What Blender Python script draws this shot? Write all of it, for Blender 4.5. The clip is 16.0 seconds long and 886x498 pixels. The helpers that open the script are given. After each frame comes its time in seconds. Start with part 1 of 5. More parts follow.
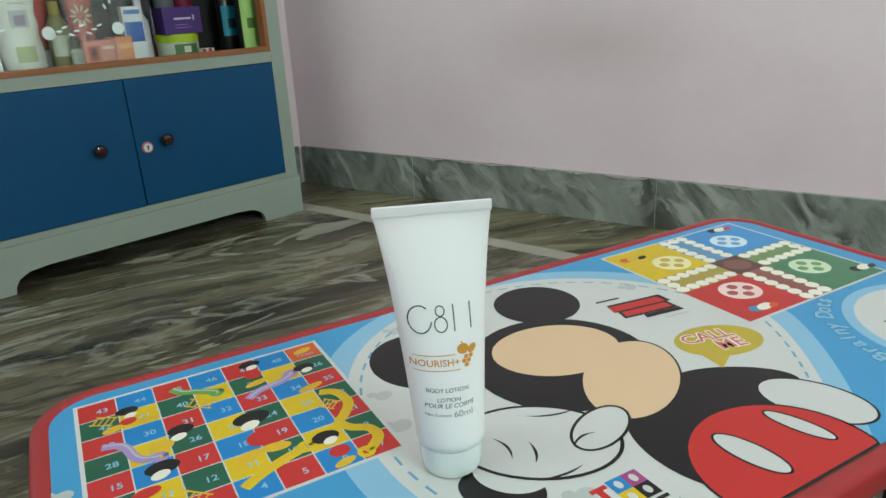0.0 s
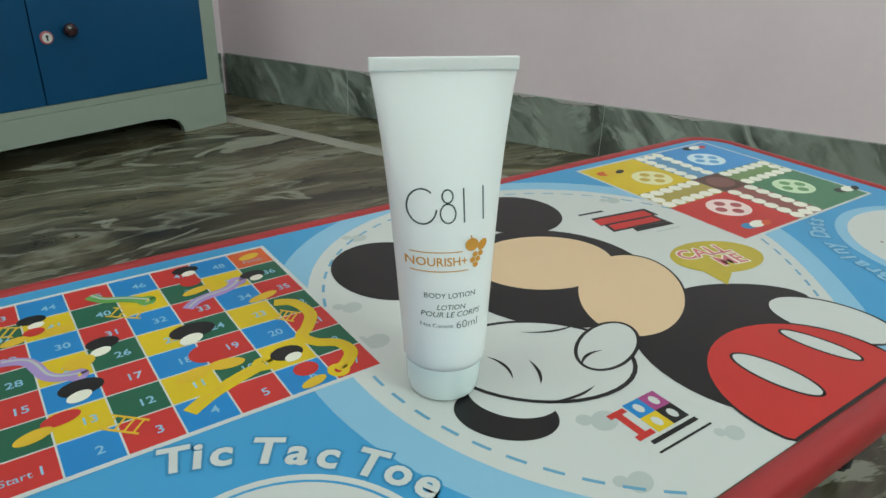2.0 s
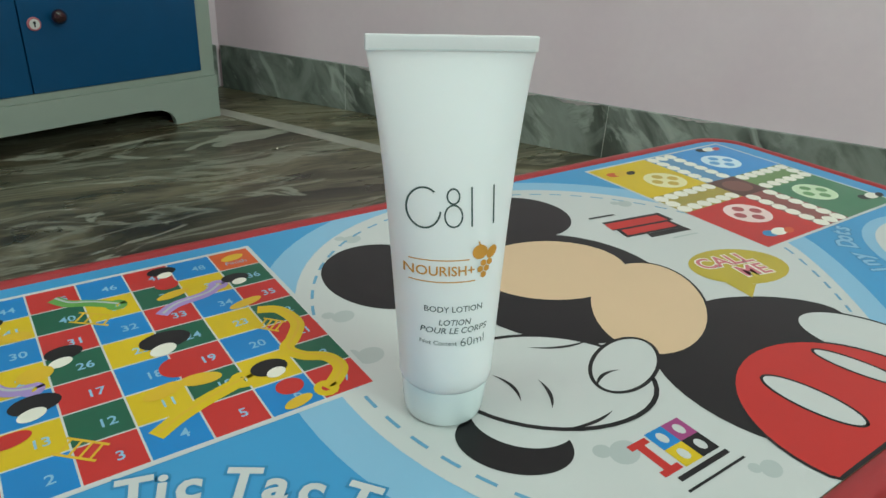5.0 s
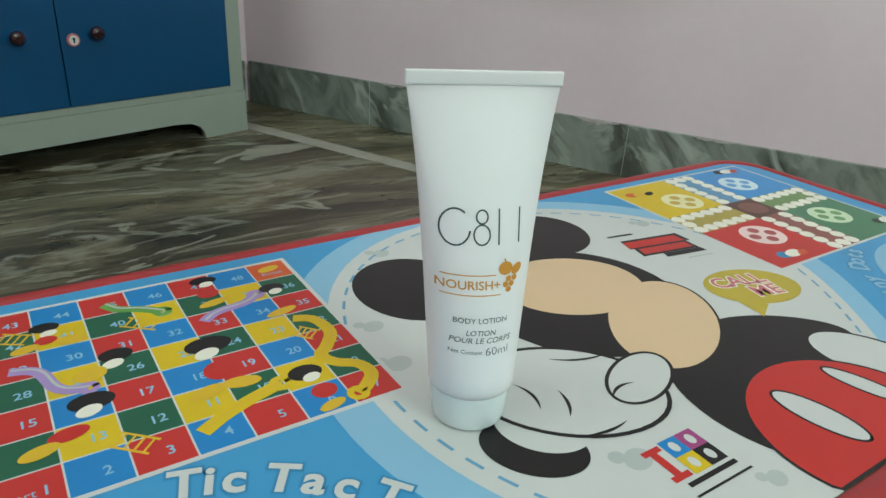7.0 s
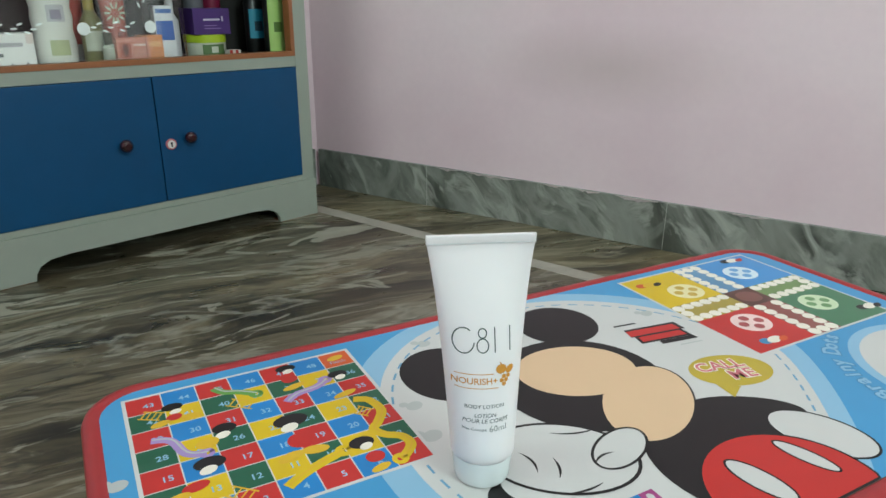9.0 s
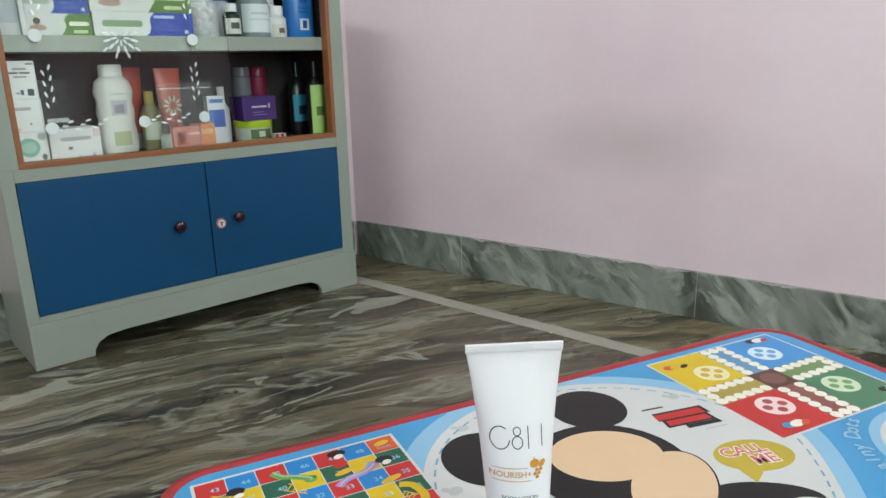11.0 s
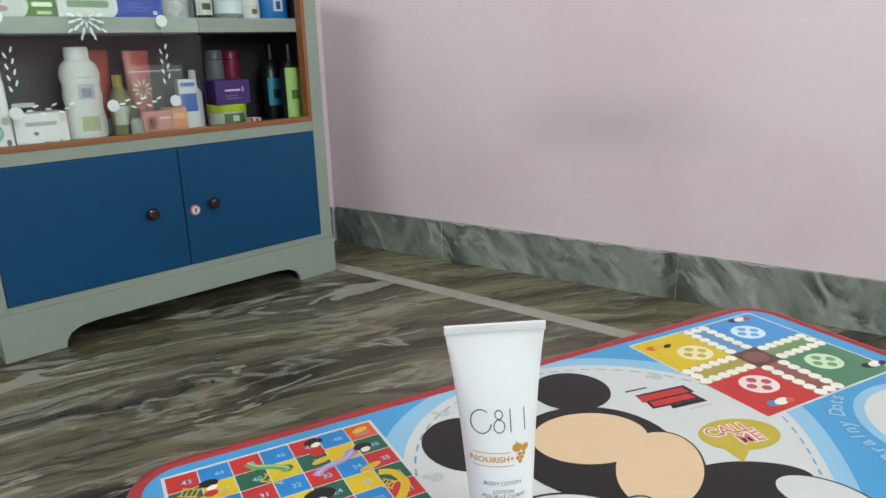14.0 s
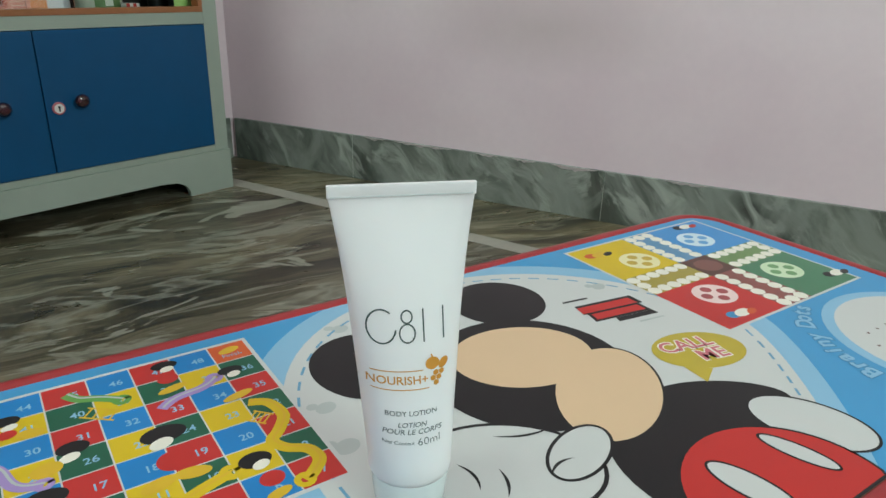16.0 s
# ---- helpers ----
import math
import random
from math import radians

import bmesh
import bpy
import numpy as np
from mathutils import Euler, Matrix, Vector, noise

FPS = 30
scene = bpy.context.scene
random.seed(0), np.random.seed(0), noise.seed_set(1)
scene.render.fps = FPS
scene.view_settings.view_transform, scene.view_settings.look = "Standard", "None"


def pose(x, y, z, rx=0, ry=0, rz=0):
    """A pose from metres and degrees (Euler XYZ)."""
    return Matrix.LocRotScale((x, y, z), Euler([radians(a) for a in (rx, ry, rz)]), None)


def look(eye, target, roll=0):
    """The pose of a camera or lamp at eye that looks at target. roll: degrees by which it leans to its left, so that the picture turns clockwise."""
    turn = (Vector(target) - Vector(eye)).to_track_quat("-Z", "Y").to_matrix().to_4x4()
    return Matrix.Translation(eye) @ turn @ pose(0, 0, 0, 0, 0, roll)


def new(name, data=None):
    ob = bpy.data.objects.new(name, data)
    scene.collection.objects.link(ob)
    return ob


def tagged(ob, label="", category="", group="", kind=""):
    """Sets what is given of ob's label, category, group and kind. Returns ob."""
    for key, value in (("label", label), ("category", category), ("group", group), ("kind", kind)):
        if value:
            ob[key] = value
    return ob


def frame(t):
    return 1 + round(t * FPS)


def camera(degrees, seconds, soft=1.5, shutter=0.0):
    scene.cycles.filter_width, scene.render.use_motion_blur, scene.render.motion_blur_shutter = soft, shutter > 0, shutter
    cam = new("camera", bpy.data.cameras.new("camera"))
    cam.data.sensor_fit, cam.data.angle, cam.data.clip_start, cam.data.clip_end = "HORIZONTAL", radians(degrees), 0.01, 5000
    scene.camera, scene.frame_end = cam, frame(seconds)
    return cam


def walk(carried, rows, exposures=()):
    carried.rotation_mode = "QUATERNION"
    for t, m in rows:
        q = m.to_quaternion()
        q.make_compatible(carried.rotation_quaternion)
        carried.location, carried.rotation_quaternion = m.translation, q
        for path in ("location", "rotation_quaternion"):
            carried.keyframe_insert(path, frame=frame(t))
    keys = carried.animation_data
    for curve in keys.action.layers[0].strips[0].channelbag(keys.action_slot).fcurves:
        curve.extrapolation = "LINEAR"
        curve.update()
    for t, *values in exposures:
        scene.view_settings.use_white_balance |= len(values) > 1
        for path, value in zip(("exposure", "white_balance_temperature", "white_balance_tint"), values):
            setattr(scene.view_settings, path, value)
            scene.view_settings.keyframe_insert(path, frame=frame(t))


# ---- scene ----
cam = camera(65.3, 16.0)
PATH = [
    (0, (-0.128, -0.293, 0.448), (0.772, 1.353, -0.246), -2.8),
    (0.5, (-0.127, -0.282, 0.436), (0.772, 1.34, -0.314), -1.7),
    (1, (-0.125, -0.258, 0.422), (0.884, 1.271, -0.381), 0.9),
    (1.5, (-0.134, -0.243, 0.417), (0.942, 1.229, -0.405), 2.3),
    (2, (-0.133, -0.229, 0.403), (0.926, 1.229, -0.465), 2.0),
    (2.5, (-0.123, -0.215, 0.397), (0.952, 1.224, -0.482), 1.0),
    (3, (-0.116, -0.204, 0.389), (0.962, 1.222, -0.508), 1.5),
    (3.5, (-0.113, -0.197, 0.387), (0.954, 1.227, -0.526), 1.4),
    (4, (-0.115, -0.199, 0.39), (0.971, 1.236, -0.482), 2.5),
    (6.5, (-0.12, -0.205, 0.392), (0.934, 1.253, -0.483), 3.5),
    (7, (-0.131, -0.214, 0.4), (0.904, 1.28, -0.436), 3.5),
    (7.5, (-0.144, -0.246, 0.421), (0.869, 1.273, -0.396), 4.7),
    (8, (-0.15, -0.27, 0.437), (0.83, 1.279, -0.362), 3.2),
    (8.5, (-0.155, -0.285, 0.452), (0.79, 1.317, -0.284), 2.0),
    (9, (-0.159, -0.3, 0.468), (0.745, 1.348, -0.214), 0.4),
    (11.5, (-0.182, -0.336, 0.52), (0.653, 1.411, 0.018), -1.4),
    (12, (-0.184, -0.338, 0.527), (0.649, 1.417, 0.05), -1.8),
    (12.5, (-0.185, -0.338, 0.534), (0.645, 1.428, 0.095), -1.9),
    (13, (-0.185, -0.335, 0.537), (0.656, 1.428, 0.109), -1.8),
    (13.5, (-0.177, -0.33, 0.518), (0.689, 1.398, 0.004), -1.9),
    (14, (-0.17, -0.32, 0.503), (0.714, 1.383, -0.061), -1.5),
    (14.5, (-0.165, -0.309, 0.498), (0.741, 1.375, -0.085), -1.0),
    (15, (-0.146, -0.29, 0.494), (0.83, 1.35, -0.103), -0.1),
    (15.5, (-0.119, -0.254, 0.458), (0.929, 1.31, -0.218), 0.4),
    (16, (-0.112, -0.233, 0.429), (0.947, 1.295, -0.308), 1.6),
]
EXPOSURE = [(0, -0.1, 6500, -10), (1.5, -0.21, 6500, -12), (3.5, -0.25, 6500, -14), (8, -0.23, 6500, -9), (9, -0.05, 6500, -4), (11.5, 0.12, 6500, 0), (14.5, 0.12, 6500, 0), (15.2, 0.03, 6500, -3), (16, -0.18, 6500, -8)]
walk(cam, [(t, look(eye, target, roll)) for t, eye, target, roll in PATH], EXPOSURE)

# ---------------------------------------------------------------- world and light
world = bpy.data.worlds.new("world")
scene.world = world
world.use_nodes = True
sky = world.node_tree.nodes.new("ShaderNodeTexSky")
sky.sky_type, sky.sun_disc = "NISHITA", False
sky.sun_elevation, sky.sun_rotation = radians(40), radians(250)
world.node_tree.links.new(sky.outputs[0], world.node_tree.nodes["Background"].inputs[0])
world.node_tree.nodes["Background"].inputs[1].default_value = 0.12
scene.view_settings.exposure = 0.0


def window_light(name, at, target, sx, sy, watts, colour):
    data = bpy.data.lights.new(name, "AREA")
    data.shape, data.size, data.size_y, data.energy, data.color = "RECTANGLE", sx, sy, watts, colour
    ob = new(name, data)
    ob.matrix_world = look(at, target)
    return ob


# ---------------------------------------------------------------- materials
def lin(hexa):
    v = [int(hexa[i:i + 2], 16) / 255 for i in (0, 2, 4)]
    return tuple(c / 12.92 if c <= 0.04045 else ((c + 0.055) / 1.055) ** 2.4 for c in v) + (1.0,)


class Mat:
    """A small builder of node materials."""

    def __init__(self, name):
        self.m = bpy.data.materials.new(name)
        self.m.use_nodes = True
        self.t = self.m.node_tree
        self.b = self.t.nodes["Principled BSDF"]

    def n(self, kind, **props):
        node = self.t.nodes.new(kind)
        for key, value in props.items():
            if key == "scale":
                node.inputs["Scale"].default_value = value
            elif key == "detail":
                node.inputs["Detail"].default_value = value
            elif key == "rough":
                node.inputs["Roughness"].default_value = value
            elif key == "distortion":
                node.inputs["Distortion"].default_value = value
        return node

    def link(self, a, b):
        self.t.links.new(a, b)

    def ramp(self, src, stops):
        r = self.t.nodes.new("ShaderNodeValToRGB")
        while len(r.color_ramp.elements) < len(stops):
            r.color_ramp.elements.new(0.5)
        for e, (p, c) in zip(r.color_ramp.elements, stops):
            e.position, e.color = p, c
        self.link(src, r.inputs[0])
        return r.outputs[0]

    def mapped(self, rot=(0, 0, 0), scale=(1, 1, 1), loc=(0, 0, 0)):
        c = self.t.nodes.new("ShaderNodeTexCoord")
        m = self.t.nodes.new("ShaderNodeMapping")
        m.inputs["Rotation"].default_value = [radians(a) for a in rot]
        m.inputs["Scale"].default_value = scale
        m.inputs["Location"].default_value = loc
        self.link(c.outputs["Object"], m.inputs[0])
        return m.outputs[0]

    def mix(self, fac, a, b, mode="MIX"):
        x = self.t.nodes.new("ShaderNodeMix")
        x.data_type, x.blend_type = "RGBA", mode
        for s, v in ((x.inputs[0], fac), (x.inputs[6], a), (x.inputs[7], b)):
            if isinstance(v, (int, float, tuple)):
                s.default_value = v
            else:
                self.link(v, s)
        return x.outputs[2]

    def bump(self, src, strength, distance):
        b = self.t.nodes.new("ShaderNodeBump")
        b.inputs["Strength"].default_value, b.inputs["Distance"].default_value = strength, distance
        self.link(src, b.inputs["Height"])
        self.link(b.outputs[0], self.b.inputs["Normal"])


def plain(name, hexa, rough=0.45, metal=0.0, vary=0.06, scale=40.0, coat=0.0, bump=0.0):
    """A painted or moulded surface with fine and coarse variation."""
    k = Mat(name)
    c = lin(hexa)
    co = k.mapped()
    fine, coarse = k.n("ShaderNodeTexNoise", scale=scale, detail=4), k.n("ShaderNodeTexNoise", scale=scale / 9, detail=2)
    k.link(co, fine.inputs[0]), k.link(co, coarse.inputs[0])
    dark, light = tuple(v * (1 - vary) for v in c[:3]) + (1,), tuple(min(1, v * (1 + vary)) for v in c[:3]) + (1,)
    a = k.ramp(fine.outputs[0], [(0.3, dark), (0.7, light)])
    b = k.ramp(coarse.outputs[0], [(0.3, dark), (0.7, light)])
    k.link(k.mix(0.5, a, b), k.b.inputs["Base Color"])
    k.b.inputs["Roughness"].default_value, k.b.inputs["Metallic"].default_value = rough, metal
    k.b.inputs["Coat Weight"].default_value = coat
    if bump:
        k.bump(fine.outputs[0], bump, 0.0005)
    return k.m


def glass(name, tint="ffffff", rough=0.0, ior=1.45):
    k = Mat(name)
    k.b.inputs["Base Color"].default_value = lin(tint)
    k.b.inputs["Transmission Weight"].default_value = 1.0
    k.b.inputs["Roughness"].default_value = rough
    k.b.inputs["IOR"].default_value = ior
    return k.m


def marble(name, rot, stretch, dark, mid, light, pale, rough, loc=(0, 0, 0)):
    """Streaked polished marble: warped bands, fine veins and pale clouds."""
    k = Mat(name)
    co = k.mapped(rot, (1, 1, 1), loc)
    st = k.t.nodes.new("ShaderNodeMapping")
    st.inputs["Scale"].default_value = stretch
    warp = k.n("ShaderNodeTexNoise", scale=3.2, detail=3)
    k.link(co, warp.inputs[0])
    add = k.t.nodes.new("ShaderNodeVectorMath")
    add.operation = "MULTIPLY_ADD"
    k.link(warp.outputs["Color"], add.inputs[0])
    add.inputs[1].default_value = (0.16, 0.16, 0.16)
    k.link(co, add.inputs[2])
    k.link(add.outputs[0], st.inputs[0])
    band = k.n("ShaderNodeTexNoise", scale=1.0, detail=9, rough=0.58, distortion=0.9)
    k.link(st.outputs[0], band.inputs[0])
    base = k.ramp(band.outputs[0], [(0.34, dark), (0.45, mid), (0.53, light), (0.60, mid), (0.70, dark)])
    vein = k.n("ShaderNodeTexNoise", scale=2.3, detail=7, rough=0.62, distortion=1.1)
    k.link(st.outputs[0], vein.inputs[0])
    lines = k.ramp(vein.outputs[0], [(0.50, (0, 0, 0, 1)), (0.56, (0.5, 0.5, 0.5, 1)), (0.66, (0.9, 0.9, 0.9, 1))])
    cloud = k.n("ShaderNodeTexNoise", scale=7.0, detail=5, distortion=0.9)
    k.link(add.outputs[0], cloud.inputs[0])
    patch = k.ramp(cloud.outputs[0], [(0.56, (0, 0, 0, 1)), (0.66, (0.8, 0.8, 0.8, 1))])
    blot = k.n("ShaderNodeTexNoise", scale=0.55, detail=4, rough=0.6, distortion=0.8)
    k.link(st.outputs[0], blot.inputs[0])
    shade = k.ramp(blot.outputs[0], [(0.36, (0.52, 0.5, 0.5, 1)), (0.5, (1, 1, 1, 1)), (0.66, (1.25, 1.22, 1.18, 1))])
    base = k.mix(1.0, base, shade, "MULTIPLY")
    col = k.mix(lines, base, pale)
    col = k.mix(patch, col, light)
    k.link(col, k.b.inputs["Base Color"])
    k.b.inputs["Roughness"].default_value = rough
    k.bump(band.outputs[0], 0.05, 0.001)
    return k.m


def floor_marble(name, rot, dark, mid, light, pale, loc=(0, 0, 0)):
    """Polished brown marble: folded flow bands, thin dark and pale seams, crisp pale flakes."""
    k = Mat(name)
    co = k.mapped(rot, (1, 1, 1), loc)

    def warped(scale, amount):
        n = k.n("ShaderNodeTexNoise", scale=scale, detail=3)
        k.link(co, n.inputs[0])
        v = k.t.nodes.new("ShaderNodeVectorMath")
        v.operation = "MULTIPLY_ADD"
        k.link(n.outputs["Color"], v.inputs[0])
        v.inputs[1].default_value = amount
        k.link(co, v.inputs[2])
        return v.outputs[0]

    def squeezed(src, scale):
        m = k.t.nodes.new("ShaderNodeMapping")
        m.inputs["Scale"].default_value = scale
        k.link(src, m.inputs[0])
        return m.outputs[0]

    fold = warped(2.8, (0.14, 0.13, 0))
    flow = squeezed(fold, (1.35, 8.5, 1))
    band = k.n("ShaderNodeTexNoise", scale=1.25, detail=6, rough=0.58, distortion=0.7)
    k.link(flow, band.inputs[0])
    base = k.ramp(band.outputs[0], [(0.34, dark), (0.42, mid), (0.46, light), (0.49, mid), (0.54, light), (0.58, mid), (0.68, dark)])
    zone = k.n("ShaderNodeTexNoise", scale=0.6, detail=3, rough=0.55, distortion=0.6)
    k.link(flow, zone.inputs[0])
    base = k.mix(1.0, base, k.ramp(zone.outputs[0], [(0.38, (0.66, 0.63, 0.60, 1)), (0.5, (0.95, 0.94, 0.92, 1)), (0.62, (1.25, 1.2, 1.12, 1))]), "MULTIPLY")
    seam = k.n("ShaderNodeTexNoise", scale=1.9, detail=5, rough=0.55, distortion=0.8)
    k.link(flow, seam.inputs[0])
    base = k.mix(k.ramp(seam.outputs[0], [(0.385, (0, 0, 0, 1)), (0.41, (0.75, 0.75, 0.75, 1)), (0.44, (0, 0, 0, 1))]), base, dark)
    base = k.mix(k.ramp(seam.outputs[0], [(0.53, (0, 0, 0, 1)), (0.56, (0.6, 0.6, 0.6, 1)), (0.61, (0, 0, 0, 1))]), base, pale)
    flake = k.n("ShaderNodeTexNoise", scale=2.3, detail=5, rough=0.55, distortion=1.7)
    k.link(squeezed(warped(5.0, (0.06, 0.05, 0)), (1.5, 4.6, 1)), flake.inputs[0])
    base = k.mix(k.ramp(flake.outputs[0], [(0.61, (0, 0, 0, 1)), (0.635, (0.75, 0.75, 0.75, 1))]), base, pale)
    k.link(base, k.b.inputs["Base Color"])
    k.link(k.ramp(flake.outputs[0], [(0.3, (0.25, 0.25, 0.25, 1)), (0.7, (0.35, 0.35, 0.35, 1))]), k.b.inputs["Roughness"])
    return k.m


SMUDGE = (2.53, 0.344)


def wall_paint():
    k = Mat("pink_distemper")
    co = k.mapped()
    a, b = k.n("ShaderNodeTexNoise", scale=2.2, detail=5), k.n("ShaderNodeTexNoise", scale=60, detail=4)
    k.link(co, a.inputs[0]), k.link(co, b.inputs[0])
    big = k.ramp(a.outputs[0], [(0.3, lin("e0c8d1")), (0.5, lin("e8d3da")), (0.7, lin("ead8de"))])
    k.link(k.mix(k.ramp(b.outputs[0], [(0.35, (0.1, 0.1, 0.1, 1)), (0.7, (0, 0, 0, 1))]), big, lin("d0bac6")), k.b.inputs["Base Color"])
    k.b.inputs["Roughness"].default_value = 0.7
    k.bump(b.outputs[0], 0.15, 0.001)
    return k.m


def smudged(base):
    """The same paint with a faint grey hand-rubbed smudge on it."""
    m = base.copy()
    m.name = "pink_distemper_smudged"
    t = m.node_tree
    bsdf = t.nodes["Principled BSDF"]
    src = bsdf.inputs["Base Color"].links[0].from_socket
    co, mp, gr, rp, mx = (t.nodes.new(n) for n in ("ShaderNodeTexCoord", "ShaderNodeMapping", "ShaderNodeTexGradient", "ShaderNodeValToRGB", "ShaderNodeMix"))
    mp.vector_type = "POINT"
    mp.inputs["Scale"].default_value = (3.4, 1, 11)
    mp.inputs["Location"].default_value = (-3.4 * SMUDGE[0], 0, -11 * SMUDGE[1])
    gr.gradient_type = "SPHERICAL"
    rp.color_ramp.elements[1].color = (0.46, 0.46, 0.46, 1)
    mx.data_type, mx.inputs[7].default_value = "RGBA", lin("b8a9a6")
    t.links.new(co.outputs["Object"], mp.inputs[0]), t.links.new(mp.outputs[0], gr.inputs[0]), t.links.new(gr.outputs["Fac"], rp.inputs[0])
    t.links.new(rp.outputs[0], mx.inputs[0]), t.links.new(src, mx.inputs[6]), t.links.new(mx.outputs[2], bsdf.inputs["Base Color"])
    return m


M = {
    "wall": wall_paint(),
    "floor_a": floor_marble("brown_marble", (0, 0, 3), lin("2f2b23"), lin("534c3b"), lin("726b58"), lin("9f9d8e")),
    "floor_b": floor_marble("brown_marble_cross_cut", (0, 0, 14), lin("363126"), lin("58503d"), lin("726b57"), lin("98917c"), (3.1, 1.7, 0)),
    "skirt": marble("green_marble", (0, 44, 0), (2.6, 2.6, 8), lin("484b45"), lin("696d66"), lin("898d86"), lin("b0b3ab"), 0.3),
    "strip": plain("pale_marble_strip", "a39d92", 0.35, vary=0.12, scale=60),
    "ceiling": plain("white_ceiling", "e8e6e2", 0.8),
    "grey": plain("grey_green_enamel", "9aa196", 0.4, vary=0.04, scale=25, bump=0.05),
    "blue": plain("blue_laminate", "134871", 0.35, vary=0.07, scale=30, bump=0.04),
    # dark brown, deepened towards black to put the interior's shade into the colour
    "inside": plain("shaded_cabinet_interior", "24211e", 0.6),
    "trim": plain("varnished_orange_wood", "925c39", 0.4, vary=0.15, scale=90),
    "knob": plain("dark_red_plastic", "2c0d15", 0.12, coat=0.6),
    "lock": plain("lock_enamel", "dcd6d2", 0.3),
    "lock_ring": plain("lock_ring_pink", "b6656e", 0.4),
    "black": plain("black_plastic", "1a1a1c", 0.35),
    "glass": glass("clear_glass"),
    "shelf_glass": glass("thin_shelf_glass", "f6f4f4", ior=1.3),
    "decal": plain("white_decal", "dfe6e4", 0.5),
    "red_rim": plain("red_moulded_rim", "9e262b", 0.4, vary=0.08, scale=30),
    "under": plain("board_underside", "8d7a63", 0.7),
    "metal": plain("powder_coated_steel", "2a2a2d", 0.4),
    "p_sky": plain("print_sky_blue", "4a97cb", 0.32, vary=0.03, scale=15),
    "p_pale": plain("print_pale_blue", "8db8d6", 0.32, vary=0.03, scale=15),
    "p_white": plain("print_white", "cdcccb", 0.32, vary=0.02, scale=12),
    "p_faint": plain("print_faint_grey", "b7bbba", 0.32),
    "p_dash": plain("print_dash_blue", "6d9fc0", 0.32),
    "p_outline": plain("print_outline_blue", "3f86b5", 0.32),
    "p_black": plain("print_black", "161516", 0.3),
    "p_tan": plain("print_tan", "dcbb98", 0.32, vary=0.02),
    "p_red": plain("print_red", "bf2d2a", 0.32, vary=0.03),
    "p_cell_red": plain("print_cell_red", "c02f2d", 0.32),
    "p_cell_blue": plain("print_cell_blue", "2a7fc4", 0.32),
    "p_cell_green": plain("print_cell_green", "265d46", 0.32),
    "p_cell_yellow": plain("print_cell_yellow", "d8b71e", 0.32),
    "p_orange": plain("print_orange", "cf5a2c", 0.32),
    "p_gold": plain("print_gold", "d9b02e", 0.32),
    "p_olive": plain("print_olive", "bda63a", 0.32),
    "p_pink": plain("print_pink", "c9707a", 0.32),
    "p_mauve": plain("print_mauve", "a58bc4", 0.32),
    "p_leaf": plain("print_leaf_green", "6a9d4d", 0.32),
    "p_brown": plain("print_brown", "5a3a33", 0.32),
    "p_magenta": plain("print_magenta", "a0447f", 0.32),
    "p_cream": plain("print_cream", "ece5d8", 0.32),
    "tube": plain("white_tube_plastic", "f3f0f1", 0.34, vary=0.012, scale=20, coat=0.15),
    "cap": plain("white_cap_plastic", "e2e8e9", 0.14, vary=0.012, scale=20, coat=0.3),
    "ink": plain("dark_green_ink", "3a4a48", 0.5),
    "ink_orange": plain("orange_ink", "d19138", 0.5),
}


tube_skin = M["tube"].node_tree.nodes["Principled BSDF"]
tube_skin.inputs["Subsurface Weight"].default_value = 0.45
tube_skin.inputs["Subsurface Scale"].default_value = 0.02
tube_skin.inputs["Subsurface Radius"].default_value = (1.0, 1.0, 0.95)
M["clear_plastic"] = plain("clear_plastic", "eef2f2", 0.15)
M["clear_plastic"].node_tree.nodes["Principled BSDF"].inputs["Alpha"].default_value = 0.25


for key, mat_ in M.items():
    if key.startswith("p_") or key in ("blue", "grey"):
        mat_.node_tree.nodes["Principled BSDF"].inputs["Specular IOR Level"].default_value = 0.3


def tint(hexa, rough=0.4, **kw):
    key = hexa + str(rough)
    if key not in M:
        M[key] = plain("surface_" + key.replace(".", "_"), hexa, rough, vary=0.05, **kw)
    return M[key]


# ---------------------------------------------------------------- mesh helpers
def mesh_of(name, bm):
    me = bpy.data.meshes.new(name)
    bmesh.ops.recalc_face_normals(bm, faces=bm.faces)
    bm.to_mesh(me)
    bm.free()
    return me


def part(name, bm, material, parent=None, label="", smooth=False):
    """Links a bmesh as one mesh object, under a thing or a part where one is given."""
    me = mesh_of(name, bm)
    for m in material if isinstance(material, (list, tuple)) else [material]:
        me.materials.append(m)
    if smooth:
        me.shade_smooth()
        me.set_sharp_from_angle(angle=radians(smooth if smooth > 1 else 40))
    ob = new(name, me)
    ob.parent = parent
    return tagged(ob, label)


def thing(name, m, label, category, group="", kind=""):
    ob = new(name)
    ob.empty_display_size = 0.02
    ob.matrix_world = m
    return tagged(ob, label, category, group, kind)


def box(bm, lo, hi, bevel=0.0, mat=0):
    r = bmesh.ops.create_cube(bm, size=1)
    c, s = [(a + b) / 2 for a, b in zip(lo, hi)], [b - a for a, b in zip(lo, hi)]
    for v in r["verts"]:
        v.co = Vector((c[i] + v.co[i] * s[i] for i in range(3)))
    faces = {f for v in r["verts"] for f in v.link_faces}
    for f in faces:
        f.material_index = mat
    if bevel:
        edges = list({e for v in r["verts"] for e in v.link_edges})
        bmesh.ops.bevel(bm, geom=edges, offset=bevel, segments=2, affect="EDGES", profile=0.6)
    return bm


def boxed(lo, hi, bevel=0.0):
    return box(bmesh.new(), lo, hi, bevel)


